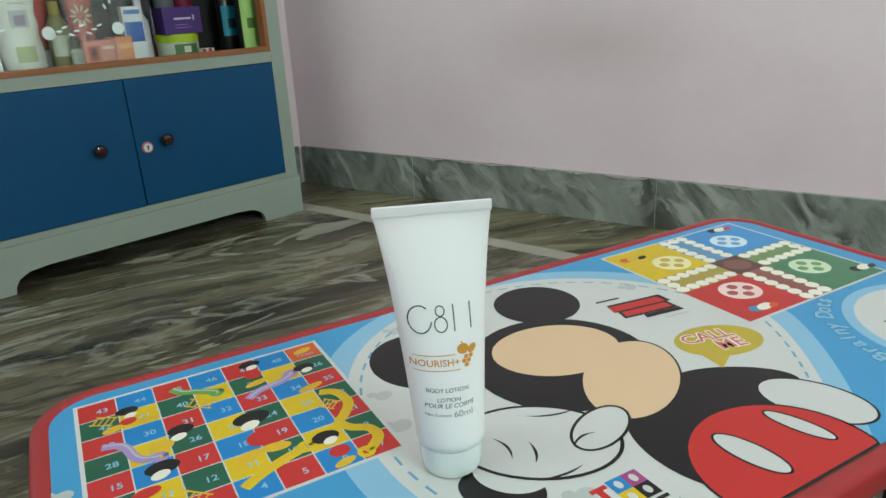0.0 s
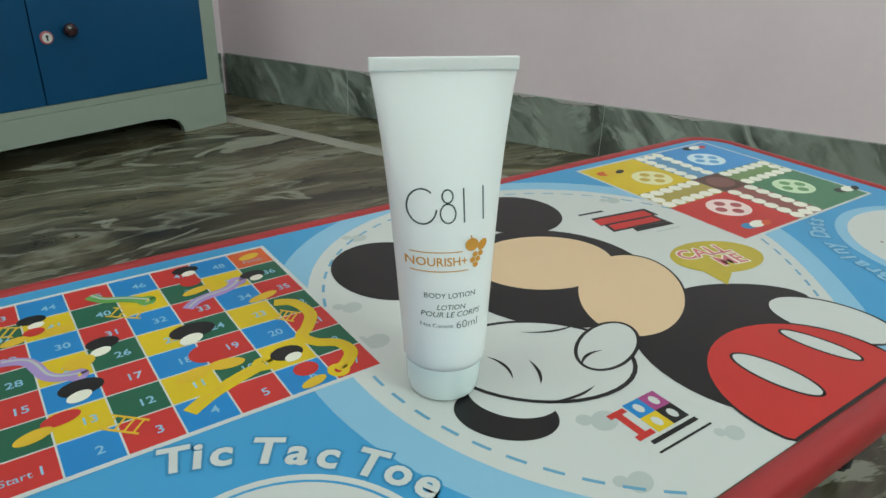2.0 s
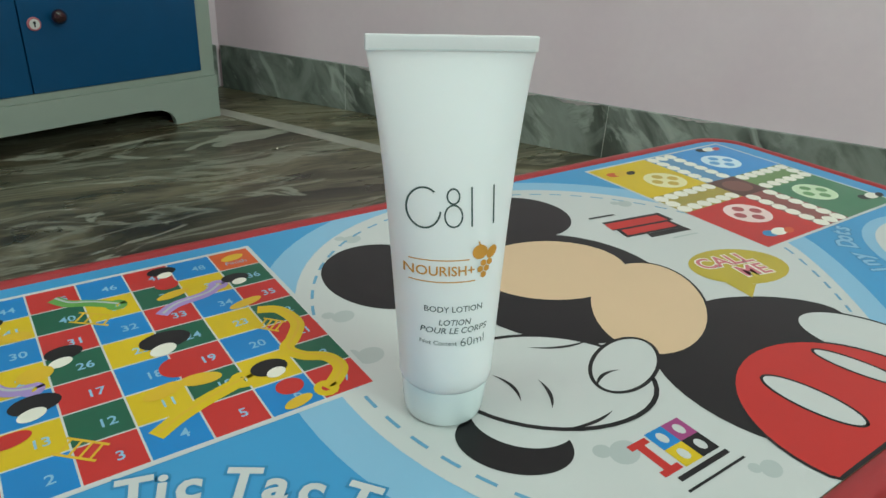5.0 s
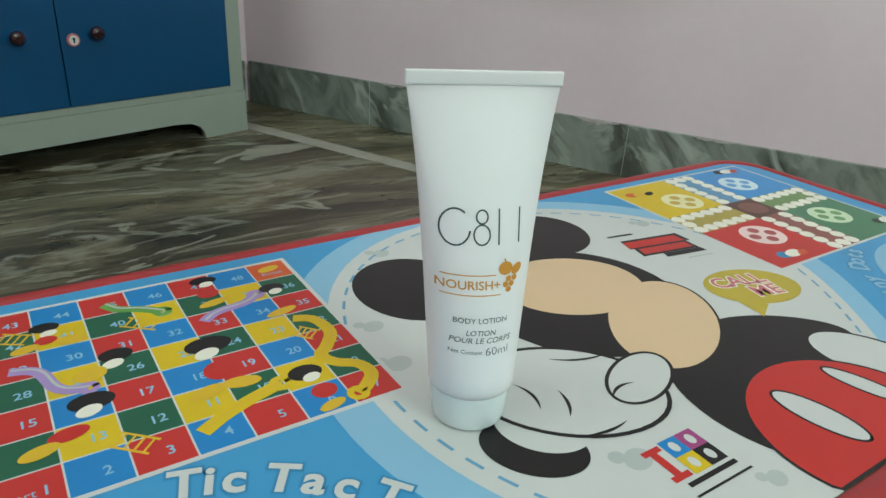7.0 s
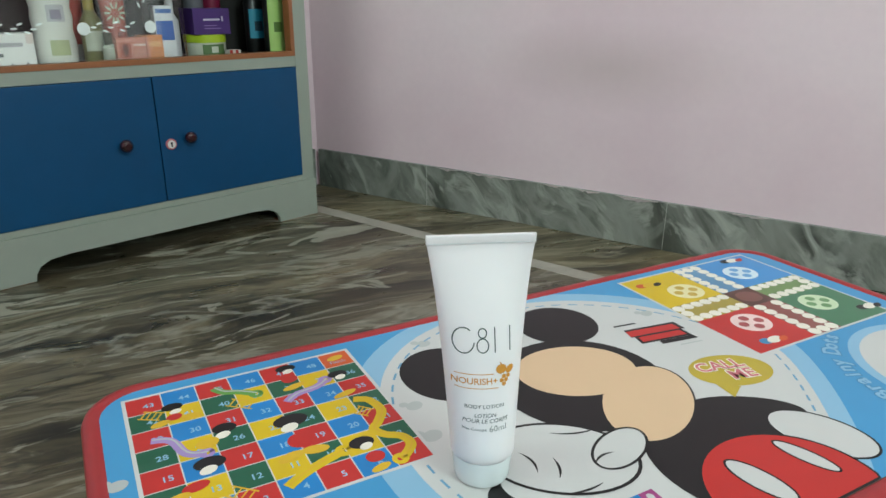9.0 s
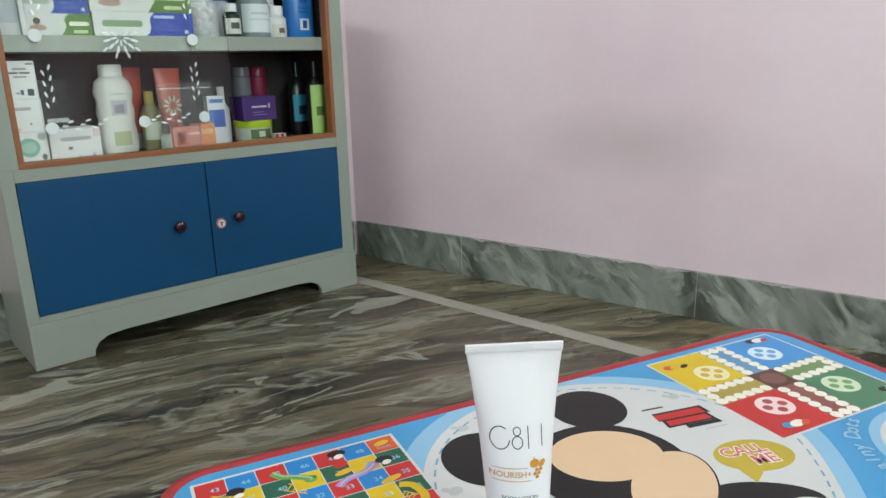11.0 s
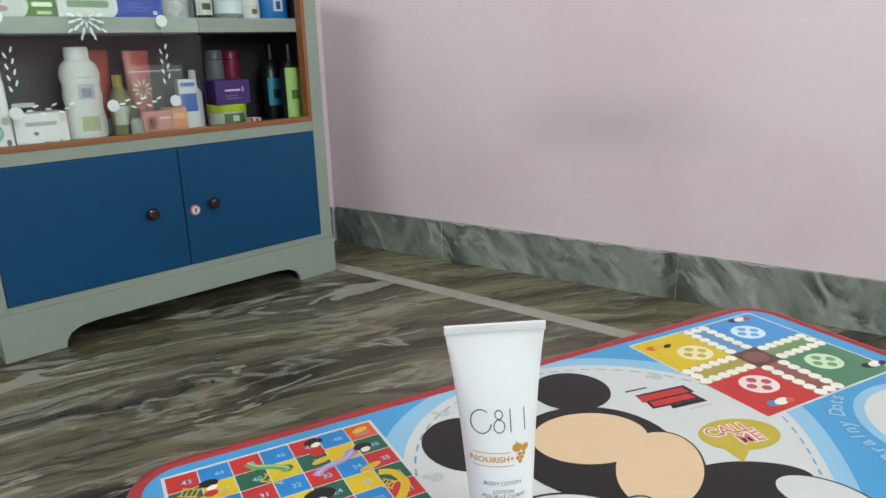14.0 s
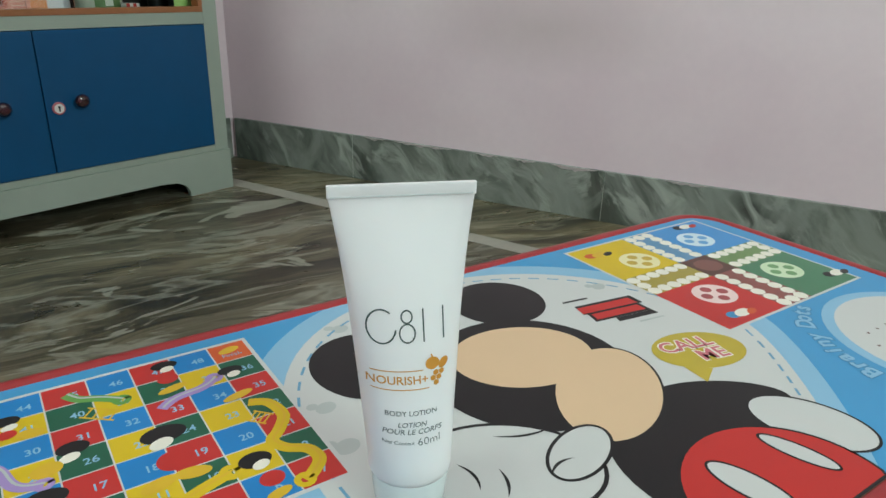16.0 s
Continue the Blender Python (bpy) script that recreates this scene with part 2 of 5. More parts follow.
def lathe(profile, segs=28, squash=1.0, bm=None):
    """Turns (radius, height) pairs round z; squash flattens along y."""
    bm = bm or bmesh.new()
    rings = []
    for r, z in profile:
        if r < 1e-6:
            rings.append([bm.verts.new((0, 0, z))])
        else:
            rings.append([bm.verts.new((r * math.cos(2 * math.pi * i / segs), squash * r * math.sin(2 * math.pi * i / segs), z)) for i in range(segs)])
    for a, b in zip(rings, rings[1:]):
        for i in range(segs):
            j = (i + 1) % segs
            q = [a[i % len(a)], a[j % len(a)], b[j % len(b)], b[i % len(b)]]
            q = [v for k, v in enumerate(q) if v not in q[:k]]
            if len(q) > 2:
                bm.faces.new(q)
    return bm


def flat(bm, pts, z, mat=0):
    """A flat printed patch, facing up."""
    f = bm.faces.new([bm.verts.new((x, y, z)) for x, y in pts])
    f.material_index = mat
    return f


def oval(cx, cy, rx, ry, turn=0, n=40, lo=-9, hi=9, a0=0, a1=360):
    """Points of an oval or a sector of its outline, its y kept between lo and hi."""
    c, s = math.cos(radians(turn)), math.sin(radians(turn))
    out = []
    for i in range(n):
        a = radians(a0 + (a1 - a0) * i / (n if a1 - a0 == 360 else n - 1))
        x, y = rx * math.cos(a), ry * math.sin(a)
        out.append((cx + c * x - s * y, min(hi, max(lo, cy + s * x + c * y))))
    return out


def rounded(x0, y0, x1, y1, r, n=8):
    out = []
    for cx, cy, a in ((x1 - r, y1 - r, 0), (x0 + r, y1 - r, 90), (x0 + r, y0 + r, 180), (x1 - r, y0 + r, 270)):
        out += [(cx + r * math.cos(radians(a + 90 * i / n)), cy + r * math.sin(radians(a + 90 * i / n))) for i in range(n + 1)]
    return out


def ribbon(bm, pts, w, z, mat=0, taper=False):
    """A flat printed stroke along points."""
    pts = [Vector((*p, 0)) for p in pts]
    left, right = [], []
    for i, p in enumerate(pts):
        d = (pts[min(i + 1, len(pts) - 1)] - pts[max(i - 1, 0)]).normalized()
        k = w / 2 * (math.sin(math.pi * (i + 0.3) / (len(pts) - 0.4)) if taper else 1)
        s = Vector((-d.y, d.x, 0)) * k
        left.append(bm.verts.new((p.x + s.x, p.y + s.y, z))), right.append(bm.verts.new((p.x - s.x, p.y - s.y, z)))
    for i in range(len(pts) - 1):
        bm.faces.new((left[i], right[i], right[i + 1], left[i + 1])).material_index = mat


def bent(a, b, sag, n=14):
    """An arc from a to b, bulging to the left of its way by sag."""
    a, b = Vector(a), Vector(b)
    d = b - a
    s = Vector((-d.y, d.x)).normalized() * sag
    return [tuple(a + d * (i / (n - 1)) + s * 4 * (i / (n - 1)) * (1 - i / (n - 1))) for i in range(n)]


def outline(bm, pts, w, z, mat=0):
    ribbon(bm, list(pts) + [pts[0], pts[1]], w, z, mat)


def letters(text, size, offset=0.0, shear=0.0, spacing=1.0):
    """Flat outlines of a text, centred on its own middle, as lists of points and faces."""
    cu = bpy.data.curves.new("letters", "FONT")
    cu.body, cu.size, cu.offset, cu.shear, cu.space_character = text, size, offset, shear, spacing
    cu.align_x, cu.align_y, cu.resolution_u = "CENTER", "CENTER", 3
    ob = new("letters", cu)
    me = bpy.data.meshes.new_from_object(ob.evaluated_get(bpy.context.evaluated_depsgraph_get()))
    out = [v.co.copy() for v in me.vertices], [tuple(p.vertices) for p in me.polygons]
    bpy.data.objects.remove(ob), bpy.data.curves.remove(cu), bpy.data.meshes.remove(me)
    return out


def put(bm, shape, place, mat=0):
    vs = [bm.verts.new(place(v)) for v in shape[0]]
    for f in shape[1]:
        try:
            bm.faces.new([vs[i] for i in f]).material_index = mat
        except ValueError:
            pass


def on_sheet(bm, shape, x, y, z, turn=0, mat=0):
    c, s = math.cos(radians(turn)), math.sin(radians(turn))
    put(bm, shape, lambda v: (x + c * v.x - s * v.y, y + s * v.x + c * v.y, z), mat)


# ---------------------------------------------------------------- the room
CORNER = Vector((0.412, 1.431, 0))
BACK, SIDE = radians(16.7 + 180), radians(-61.3)
E1, E2 = Vector((math.cos(BACK), math.sin(BACK), 0)), Vector((math.cos(SIDE), math.sin(SIDE), 0))
A, B = CORNER + 2.05 * E1, CORNER + 3.3 * E2
D = A + 3.3 * E2
HIGH = 3.0


def wall(name, p, q, holes=()):
    """A wall 0.12 m thick from p to q, the room on its left; holes: (from, to, sill, head) along it."""
    d = (q - p).normalized()
    length = (q - p).length
    m = Matrix.Translation(p) @ Matrix.Rotation(math.atan2(d.y, d.x), 4, "Z")
    bm = bmesh.new()
    at = 0.0
    for a, b, sill, head in holes:
        box(bm, (at, -0.12, 0), (a, 0, HIGH)), box(bm, (a, -0.12, 0), (b, 0, sill)), box(bm, (a, -0.12, head), (b, 0, HIGH))
        at = b
    box(bm, (at, -0.12, 0), (length + 0.0, 0, HIGH))
    ob = part(name, bm, M["wall"])
    ob.matrix_world = m
    return tagged(ob, "pale pink distempered wall, slightly smudged", "wall", kind="structure")


wall("wall_back", CORNER, A)
wall("wall_left", A, D, [(1.5, 2.9, 0.85, 2.15)])
wall("wall_front", D, B, [(0.08, 0.98, 0.75, 2.1)])
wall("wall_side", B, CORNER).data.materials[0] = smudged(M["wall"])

bm = bmesh.new()
ends = [tuple(v.xy) for v in (A + E1 * 0.2, D + E1 * 0.2 + E2 * 0.2, B + E2 * 0.2 - E1 * 0.2, CORNER - E1 * 0.2 - E2 * 0.2)]
top_, low_ = [bm.verts.new((x, y, HIGH + 0.1)) for x, y in ends], [bm.verts.new((x, y, HIGH)) for x, y in ends]
bm.faces.new(top_), bm.faces.new(low_[::-1])
for k in range(4):
    bm.faces.new((low_[k], low_[(k + 1) % 4], top_[(k + 1) % 4], top_[k]))
tagged(part("ceiling", bm, M["ceiling"]), "plain white ceiling", "ceiling", kind="structure")

# the floor: two marble slabs with a pale strip let in between them
S0, S1 = Vector((0.349, 1.180)), Vector((0.6565, 0.5085))
SD = (S1 - S0).normalized()
SN = Vector((-SD.y, SD.x))
far, near = S0 - SD * 1.2, S0 + SD * 5.5
floor = thing("floor", Matrix(), "polished brown streaked marble floor with a pale strip", "floor", kind="structure")


def prism(pts, z0, z1):
    """An upright solid over a flat outline given anticlockwise."""
    bm = bmesh.new()
    lo, hi = [bm.verts.new((x, y, z0)) for x, y in pts], [bm.verts.new((x, y, z1)) for x, y in pts]
    for k in range(len(pts)):
        j = (k + 1) % len(pts)
        bm.faces.new((lo[k], lo[j], hi[j], hi[k]))
    bm.faces.new(hi), bm.faces.new(lo[::-1])
    return bm


for side, mat in ((-1, "floor_a"), (1, "floor_b")):
    o, w = SN * side * 0.0188, SN * side * 4.5
    pts = [far + o, near + o, near + o + w, far + o + w]
    part("marble_slab", prism([tuple(p) for p in (pts if side > 0 else pts[::-1])], -0.06, 0.0), M[mat], floor)
bm = boxed((0, -0.0183, -0.05), (6.7, 0.0183, 0.0004), 0.0003)
strip = part("inlay_strip", bm, M["strip"], floor, "pale grey marble strip")
strip.matrix_world = Matrix.Translation((*far, 0)) @ Matrix.Rotation(math.atan2(SD.y, SD.x), 4, "Z")

# skirting: marble tiles set end to end, a little proud of the wall
def skirting(name, p, q, joints):
    d = (q - p).normalized()
    m = Matrix.Translation(p) @ Matrix.Rotation(math.atan2(d.y, d.x), 4, "Z")
    ob = thing(name, m, "green-grey veined marble skirting along the pink wall", "skirting", kind="structure")
    for i, (a, b) in enumerate(zip(joints, joints[1:])):
        bm = boxed((a + 0.0006, 0, 0), (b - 0.0006, 0.009 + 0.0008 * (i % 2), 0.097), 0.0012)
        part("skirting_tile", bm, M["skirt"], ob)
        if i:
            part("joint_filler", boxed((a - 0.0005, 0, 0.001), (a + 0.0005, 0.0088, 0.0965)), tint("b9bab2", 0.7), ob, "pale cement joint")
    return ob


side_len = 3.3


def smear(parent, x, w, h, seed):
    """A thin run of wall paint over the top edge of a skirting tile."""
    r = random.Random(seed)
    n = 14
    bm = bmesh.new()
    up, down = [], []
    for i in range(n):
        u = i / (n - 1)
        up.append(bm.verts.new((x + w * u, 0.0106, 0.0974)))
        down.append(bm.verts.new((x + w * u, 0.0106, 0.0972 - h * math.sin(math.pi * u) * r.uniform(0.3, 1))))
    for i in range(n - 1):
        bm.faces.new((up[i], up[i + 1], down[i + 1], down[i]))
    bmesh.ops.solidify(bm, geom=bm.faces[:], thickness=0.0006)
    part("paint_smear", bm, tint("dcd2d2", 0.7), parent, "pale paint smear")


sk_ = skirting("baseboard_side", B, CORNER, [0, 0.48, 1.06, 1.64, 2.385, 2.948, side_len - 0.012])
for i, (x, w, h) in enumerate(((2.40, 0.09, 0.010), (2.52, 0.05, 0.006), (2.60, 0.05, 0.005), (2.70, 0.14, 0.007), (2.86, 0.06, 0.006), (2.20, 0.08, 0.005))):
    smear(sk_, x, w, h, i)
skirting("baseboard_back", CORNER, A, [0.012, 0.55, 1.15, 2.05])

# ---------------------------------------------------------------- cabinet
CAB = pose(0.319, 1.181, 0.0012, 0, 0, 16.4)
W, DEEP, TALL = 0.685, 0.195, 0.755
cab = thing("cabinet", CAB, "grey-green painted cabinet with blue doors and glazed shelves", "cabinet")
for x in (-W, -0.018):
    part("side_panel", boxed((x, 0.006, 0.0), (x + 0.018, DEEP, TALL), 0.0015), M["grey"], cab)
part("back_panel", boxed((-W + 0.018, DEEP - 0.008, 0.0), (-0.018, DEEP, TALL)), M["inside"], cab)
part("top_panel", boxed((-W, 0.0, TALL), (0, DEEP, TALL + 0.016), 0.002), M["grey"], cab)
part("bottom_panel", boxed((-W + 0.018, 0.006, 0.06), (-0.018, DEEP - 0.008, 0.075)), M["grey"], cab)
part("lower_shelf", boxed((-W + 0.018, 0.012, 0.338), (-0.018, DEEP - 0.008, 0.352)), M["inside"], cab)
part("middle_shelf", boxed((-W + 0.021, 0.022, 0.538), (-0.021, DEEP - 0.0085, 0.565), 0.001), M["grey"], cab, "grey painted shelf board")
# thin dark sheets added over the grey sides, painting in the interior's shade
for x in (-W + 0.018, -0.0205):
    part("side_shade_sheet", boxed((x, 0.024, 0.3525), (x + 0.0025, DEEP - 0.0085, 0.5375)), M["inside"], cab, "thin dark sheet standing in for interior shade")
    part("side_shade_sheet", boxed((x, 0.024, 0.5655), (x + 0.0025, DEEP - 0.0085, 0.742)), M["inside"], cab, "thin dark sheet standing in for interior shade")
# face frame
for lo, hi in (((-W, 0, 0.0822), (-W + 0.020, 0.006, 0.3505)), ((-W, 0, 0.3505), (-W + 0.030, 0.006, TALL)), ((-0.030, 0, 0.0822), (0, 0.006, TALL)), ((-W + 0.020, 0, 0.329), (-0.030, 0.012, 0.3505)), ((-W + 0.030, 0, 0.743), (-0.030, 0.012, TALL)), ((-W + 0.020, 0, 0.0822), (-0.030, 0.012, 0.094))):
    part("face_rail", boxed(lo, hi, 0.001), M["grey"], cab)


def arched_plinth(length):
    """A plinth board with a long low arch cut out of its lower edge."""
    foot, h = 0.097, 0.036
    curve = [(foot, 0), (foot + 0.002, 0.012), (foot + 0.010, 0.024), (foot + 0.028, 0.033), (foot + 0.06, h)]
    low = [(0, 0)] + curve + [(length - x, y) for x, y in curve[::-1]] + [(length, 0)]
    bm = bmesh.new()
    top = [(x, 0.082) for x, _ in low]
    for y in (-0.006, 0.006):
        a, b = [bm.verts.new((x, y, z)) for x, z in low], [bm.verts.new((x, y, z)) for x, z in top]
        for i in range(len(low) - 1):
            bm.faces.new((a[i], a[i + 1], b[i + 1], b[i]))
    bmesh.ops.remove_doubles(bm, verts=bm.verts, dist=1e-6)
    edges = [e for e in bm.edges if e.is_boundary]
    bmesh.ops.bridge_loops(bm, edges=edges)
    return bm


part("plinth", arched_plinth(W), M["grey"], cab).location = (-W, 0.0005, 0)
for x in (-W + 0.004, -0.093):
    part("foot_shim", boxed((x, -0.004, -0.0012), (x + 0.09, 0.03, 0.0), 0.0003), M["trim"], cab, "thin brown wooden slip")
for x0, x1, knob_x, name in ((-0.664, -0.3415, -0.407, "left"), (-0.3395, -0.031, -0.285, "right")):
    door = part("door", boxed((x0, -0.002, 0.095), (x1, 0.014, 0.328), 0.0012), M["blue"], cab, "blue laminate door")
    kb = lathe([(0, 0.024), (0.006, 0.0235), (0.0105, 0.019), (0.012, 0.014), (0.0105, 0.009), (0.006, 0.005), (0.005, 0.0), (0, 0)], 24)
    k = part("knob", kb, M["knob"], door, "glossy dark red knob", smooth=40)
    k.matrix_local = pose(knob_x, -0.002, 0.213, 90, 0, 0)
lk = part("lock", lathe([(0, 0.003), (0.0095, 0.003), (0.0105, 0.002), (0.0105, 0), (0, 0)], 28), M["lock_ring"], cab, "round pink-rimmed lock", smooth=30)
lk.matrix_local = pose(-0.320, -0.002, 0.203, 90, 0, 0)
kf = part("lock_face", lathe([(0, 0.0036), (0.0078, 0.0036), (0.0078, 0.0025), (0, 0.0025)], 28), M["lock"], lk)
bm = lathe([(0, 0.0042), (0.0022, 0.0042), (0.0022, 0.003), (0, 0.003)], 14)
bmesh.ops.translate(bm, verts=bm.verts, vec=(0, 0.0022, 0))
part("keyhole", box(bm, (-0.0012, -0.0048, 0.003), (0.0012, 0.002, 0.0042)), M["black"], lk)
# varnished wooden lining of the glazed opening
x0, x1, z0, z1 = -W + 0.030, -0.030, 0.3505, 0.743
for lo, hi in (((x0, -0.001, z0), (x1, 0.022, z0 + 0.010)), ((x0, -0.001, z1 - 0.010), (x1, 0.022, z1)), ((x0, -0.001, z0 + 0.010), (x0 + 0.009, 0.022, z1 - 0.010)), ((x1 - 0.009, -0.001, z0 + 0.010), (x1, 0.022, z1 - 0.010))):
    part("wood_lining", boxed(lo, hi, 0.001), M["trim"], cab, "varnished orange wooden lining")


def petal(bm, x, z, r, turn):
    flat(bm, oval(x, z, r, r * 0.33, turn, 12), 0)


panes = []
for a, b, y in ((-0.606, -0.262, 0.008), (-0.645, -0.335, 0.0135)):
    p = part("glass_pane", boxed((a, y, z0 + 0.010), (b, y + 0.004, z1 - 0.010)), M["shelf_glass"], cab, "clear sliding glass pane with white flower decals")
    p.visible_shadow = False
    panes.append(p)
bm = bmesh.new()
for x, z in ((-0.597, 0.700), (-0.486, 0.702), (-0.438, 0.704), (-0.328, 0.700), (-0.597, 0.564), (-0.333, 0.558), (-0.594, 0.413), (-0.440, 0.414), (-0.326, 0.415)):
    dot = bmesh.new()
    flat(dot, oval(x, z, 0.0105, 0.0105, 0, 20), 0)
    part("decal_dot", dot, M["decal"], panes[0]).matrix_local = Matrix.Translation((0, 0.0076, 0)) @ Matrix.Rotation(radians(90), 4, "X")
for n_, step, r, half in ((7, 40, 0.011, 0.0058), (8, 30, 0.0235, 0.0072), (4, 34, 0.035, 0.0060)):
    for i in range(n_):
        a = -90 + step * (i - (n_ - 1) / 2)
        petal(bm, -0.463 + r * math.cos(radians(a)), 0.562 + 0.92 * r * math.sin(radians(a)), half, a)
rnd = random.Random(4)
for z in (0.708, 0.416):
    for xs in (-0.545, -0.395):
        for i in range(9):
            petal(bm, xs + 0.0095 * (i - 4), z + 0.0065 * (i % 3 - 1) + rnd.uniform(-0.001, 0.001), 0.0052, (-18, 0, 18)[i % 3])
for x in (-0.590, -0.337):
    for zc in (0.635, 0.487):
        for i in range(8):
            petal(bm, x + 0.0052 * (1 if i % 2 else -1), zc + 0.0088 * (i - 4), 0.0052, 70 if i % 2 else 110)
deco = tagged(part("decal_petals", bm, M["decal"], panes[0], "white flower decals"), kind="stuff")
deco.matrix_local = Matrix.Translation((0, 0.0076, 0)) @ Matrix.Rotation(radians(90), 4, "X")


# ---------------------------------------------------------------- things on the shelves
LOW, MID = 0.3522, 0.5652


def spot(x, d, z, turn=0):
    return CAB @ pose(x, d, z, 0, 0, turn)


def carton(x0, x1, z, h, d, deep, base, panels=(), label="", turn=0, name="carton", rough=0.45):
    """A printed carton; panels: (from, to, low, high, colour, style) as shares of its front.
    Styles: none, a plain panel; slant, a panel with a leaning edge; oval; word, one plain rounded bar; lines, rows of bars."""
    w = x1 - x0
    ob = thing(name, spot((x0 + x1) / 2, d, z, turn), label, "box")
    part("box_body", boxed((-w / 2, 0, 0), (w / 2, deep, h), 0.0008), tint(base, rough), ob)
    for i, (a, b, lo, hi, col, *style) in enumerate(panels):
        style = style[0] if style else ""
        xa, xb, za, zb = -w / 2 + a * w, -w / 2 + b * w, lo * h, hi * h
        y = -0.0003 - 0.0003 * (i % 4)
        if not style:
            part("printed_panel", boxed((xa, y - 0.0002, za), (xb, -0.0001, zb)), tint(col, rough), ob)
            continue
        bm = bmesh.new()
        if style == "slant":
            k = 0.22 * (zb - za)
            bow = [(xa + k * (2 * u - 1) + 0.1 * (zb - za) * math.sin(2 * math.pi * u), za + (zb - za) * u) for u in (0, 0.17, 0.33, 0.5, 0.67, 0.83, 1)]
            flat(bm, bow[::-1] + [(xb, za), (xb, zb)], 0)
        elif style == "oval":
            flat(bm, oval((xa + xb) / 2, (za + zb) / 2, (xb - xa) / 2, (zb - za) / 2, 0, 26), 0)
        elif style == "lines":
            n = max(2, int((zb - za) / 0.0055))
            for r in range(n):
                zz = zb - (r + 0.5) * (zb - za) / n
                ribbon(bm, [(xa, zz), (xa + (xb - xa) * (0.78 + 0.22 * ((r * 5) % 3) / 2), zz)], 0.0011, 0)
        else:
            flat(bm, rounded(xa, za + 0.22 * (zb - za), xb, za + 0.68 * (zb - za), 0.2 * (zb - za), 4), 0)
        for v in bm.verts:
            v.co = (v.co.x, y, v.co.y)
        part({"slant": "printed_panel", "oval": "printed_oval", "lines": "printed_lines"}.get(style, "word_bar"), bm, tint(col, rough), ob)
    return ob


def bottle(x, d, z, profile, mats, label, name="bottle", squash=1.0, turn=0, bands=(), segs=28):
    """A turned bottle; profile pieces: (part name, colour or material, pairs)."""
    ob = thing(name, spot(x, d, z, turn), label, "bottle")
    for pname, mat, pairs in profile:
        part(pname, lathe(pairs, segs, squash), mats[mat] if mat in mats else tint(mat, 0.3), ob, smooth=35)
    for pname, col, r, lo, hi, half in bands:
        bm = bmesh.new()
        n = 12
        cols = []
        for i in range(n + 1):
            a = radians(-90 - half + 2 * half * i / n)
            cols.append([bm.verts.new((r * math.cos(a), squash * r * math.sin(a) - 0.0004, h)) for h in (lo, hi)])
        for p, q in zip(cols, cols[1:]):
            bm.faces.new((p[0], q[0], q[1], p[1]))
        part(pname, bm, tint(col, 0.45), ob, smooth=60)
    return ob


WORDS = "8b93a0"
# upper shelf
# jar, back bottle and left carton whites are greyed for shade and glass haze
bottle(-0.628, 0.078, MID, [("jar_body", "c6c7c5", [(0, 0), (0.028, 0), (0.030, 0.004), (0.030, 0.088), (0.026, 0.096), (0, 0.096)]), ("lid", "babdbc", [(0, 0.096), (0.026, 0.0962), (0.026, 0.115), (0.024, 0.118), (0, 0.118)])], {}, "white plastic jar behind the glass", "jar", bands=[("label", "acb1b4", 0.0302, 0.02, 0.075, 40)])
carton(-0.606, -0.496, MID, 0.036, 0.045, 0.04, "cdcfcb", [(0.60, 1.0, 0.0, 1.0, "557a2c", "slant"), (0.10, 0.34, 0.22, 0.5, "a98f7c", "oval"), (0.16, 0.26, 0.5, 0.8, "5f4a3a", "oval"), (0.66, 0.95, 0.36, 0.78, "e2e8d4", "word"), (0.52, 0.62, 0.3, 0.7, "cfd6c0", "oval"), (0.72, 0.92, 0.12, 0.26, "c3d0a8")], "white and green toothpaste carton")
carton(-0.606, -0.499, MID + 0.0362, 0.034, 0.046, 0.04, "cdcfcb", [(0.50, 1.0, 0.0, 1.0, "2c4fa6", "slant"), (0.06, 0.44, 0.3, 0.82, "a3b09c", "word"), (0.58, 0.80, 0.70, 0.84, "b9c5dd"), (0.58, 0.86, 0.2, 0.6, "7d92c8", "lines"), (0.9, 0.95, 0.14, 0.3, "c6cedf")], "white and blue toothpaste carton on another carton")
carton(-0.494, -0.313, MID, 0.042, 0.045, 0.04, "d6d8d4", [(0.55, 1.0, 0.0, 1.0, "2747a4", "slant"), (0.08, 0.47, 0.26, 0.84, "86a078", "word"), (0.59, 0.80, 0.76, 0.88, "a9b8d8"), (0.61, 0.86, 0.2, 0.66, "7389c6", "lines"), (0.90, 0.94, 0.12, 0.28, "c6cedf")], "white and blue toothpaste carton")
carton(-0.496, -0.315, MID + 0.0422, 0.043, 0.045, 0.04, "d6d8d4", [(0.60, 1.0, 0.0, 1.0, "557a2c", "slant"), (0.08, 0.30, 0.2, 0.46, "b09384", "oval"), (0.14, 0.22, 0.5, 0.8, "55432f", "oval"), (0.23, 0.30, 0.42, 0.58, "6b4d42", "oval"), (0.36, 0.52, 0.2, 0.8, "c6c6c2", "lines"), (0.66, 0.95, 0.42, 0.86, "e2e8d4", "word"), (0.54, 0.63, 0.28, 0.72, "d3d9c4", "oval"), (0.72, 0.90, 0.14, 0.28, "c3d0a8")], "white and green toothpaste carton on another carton")
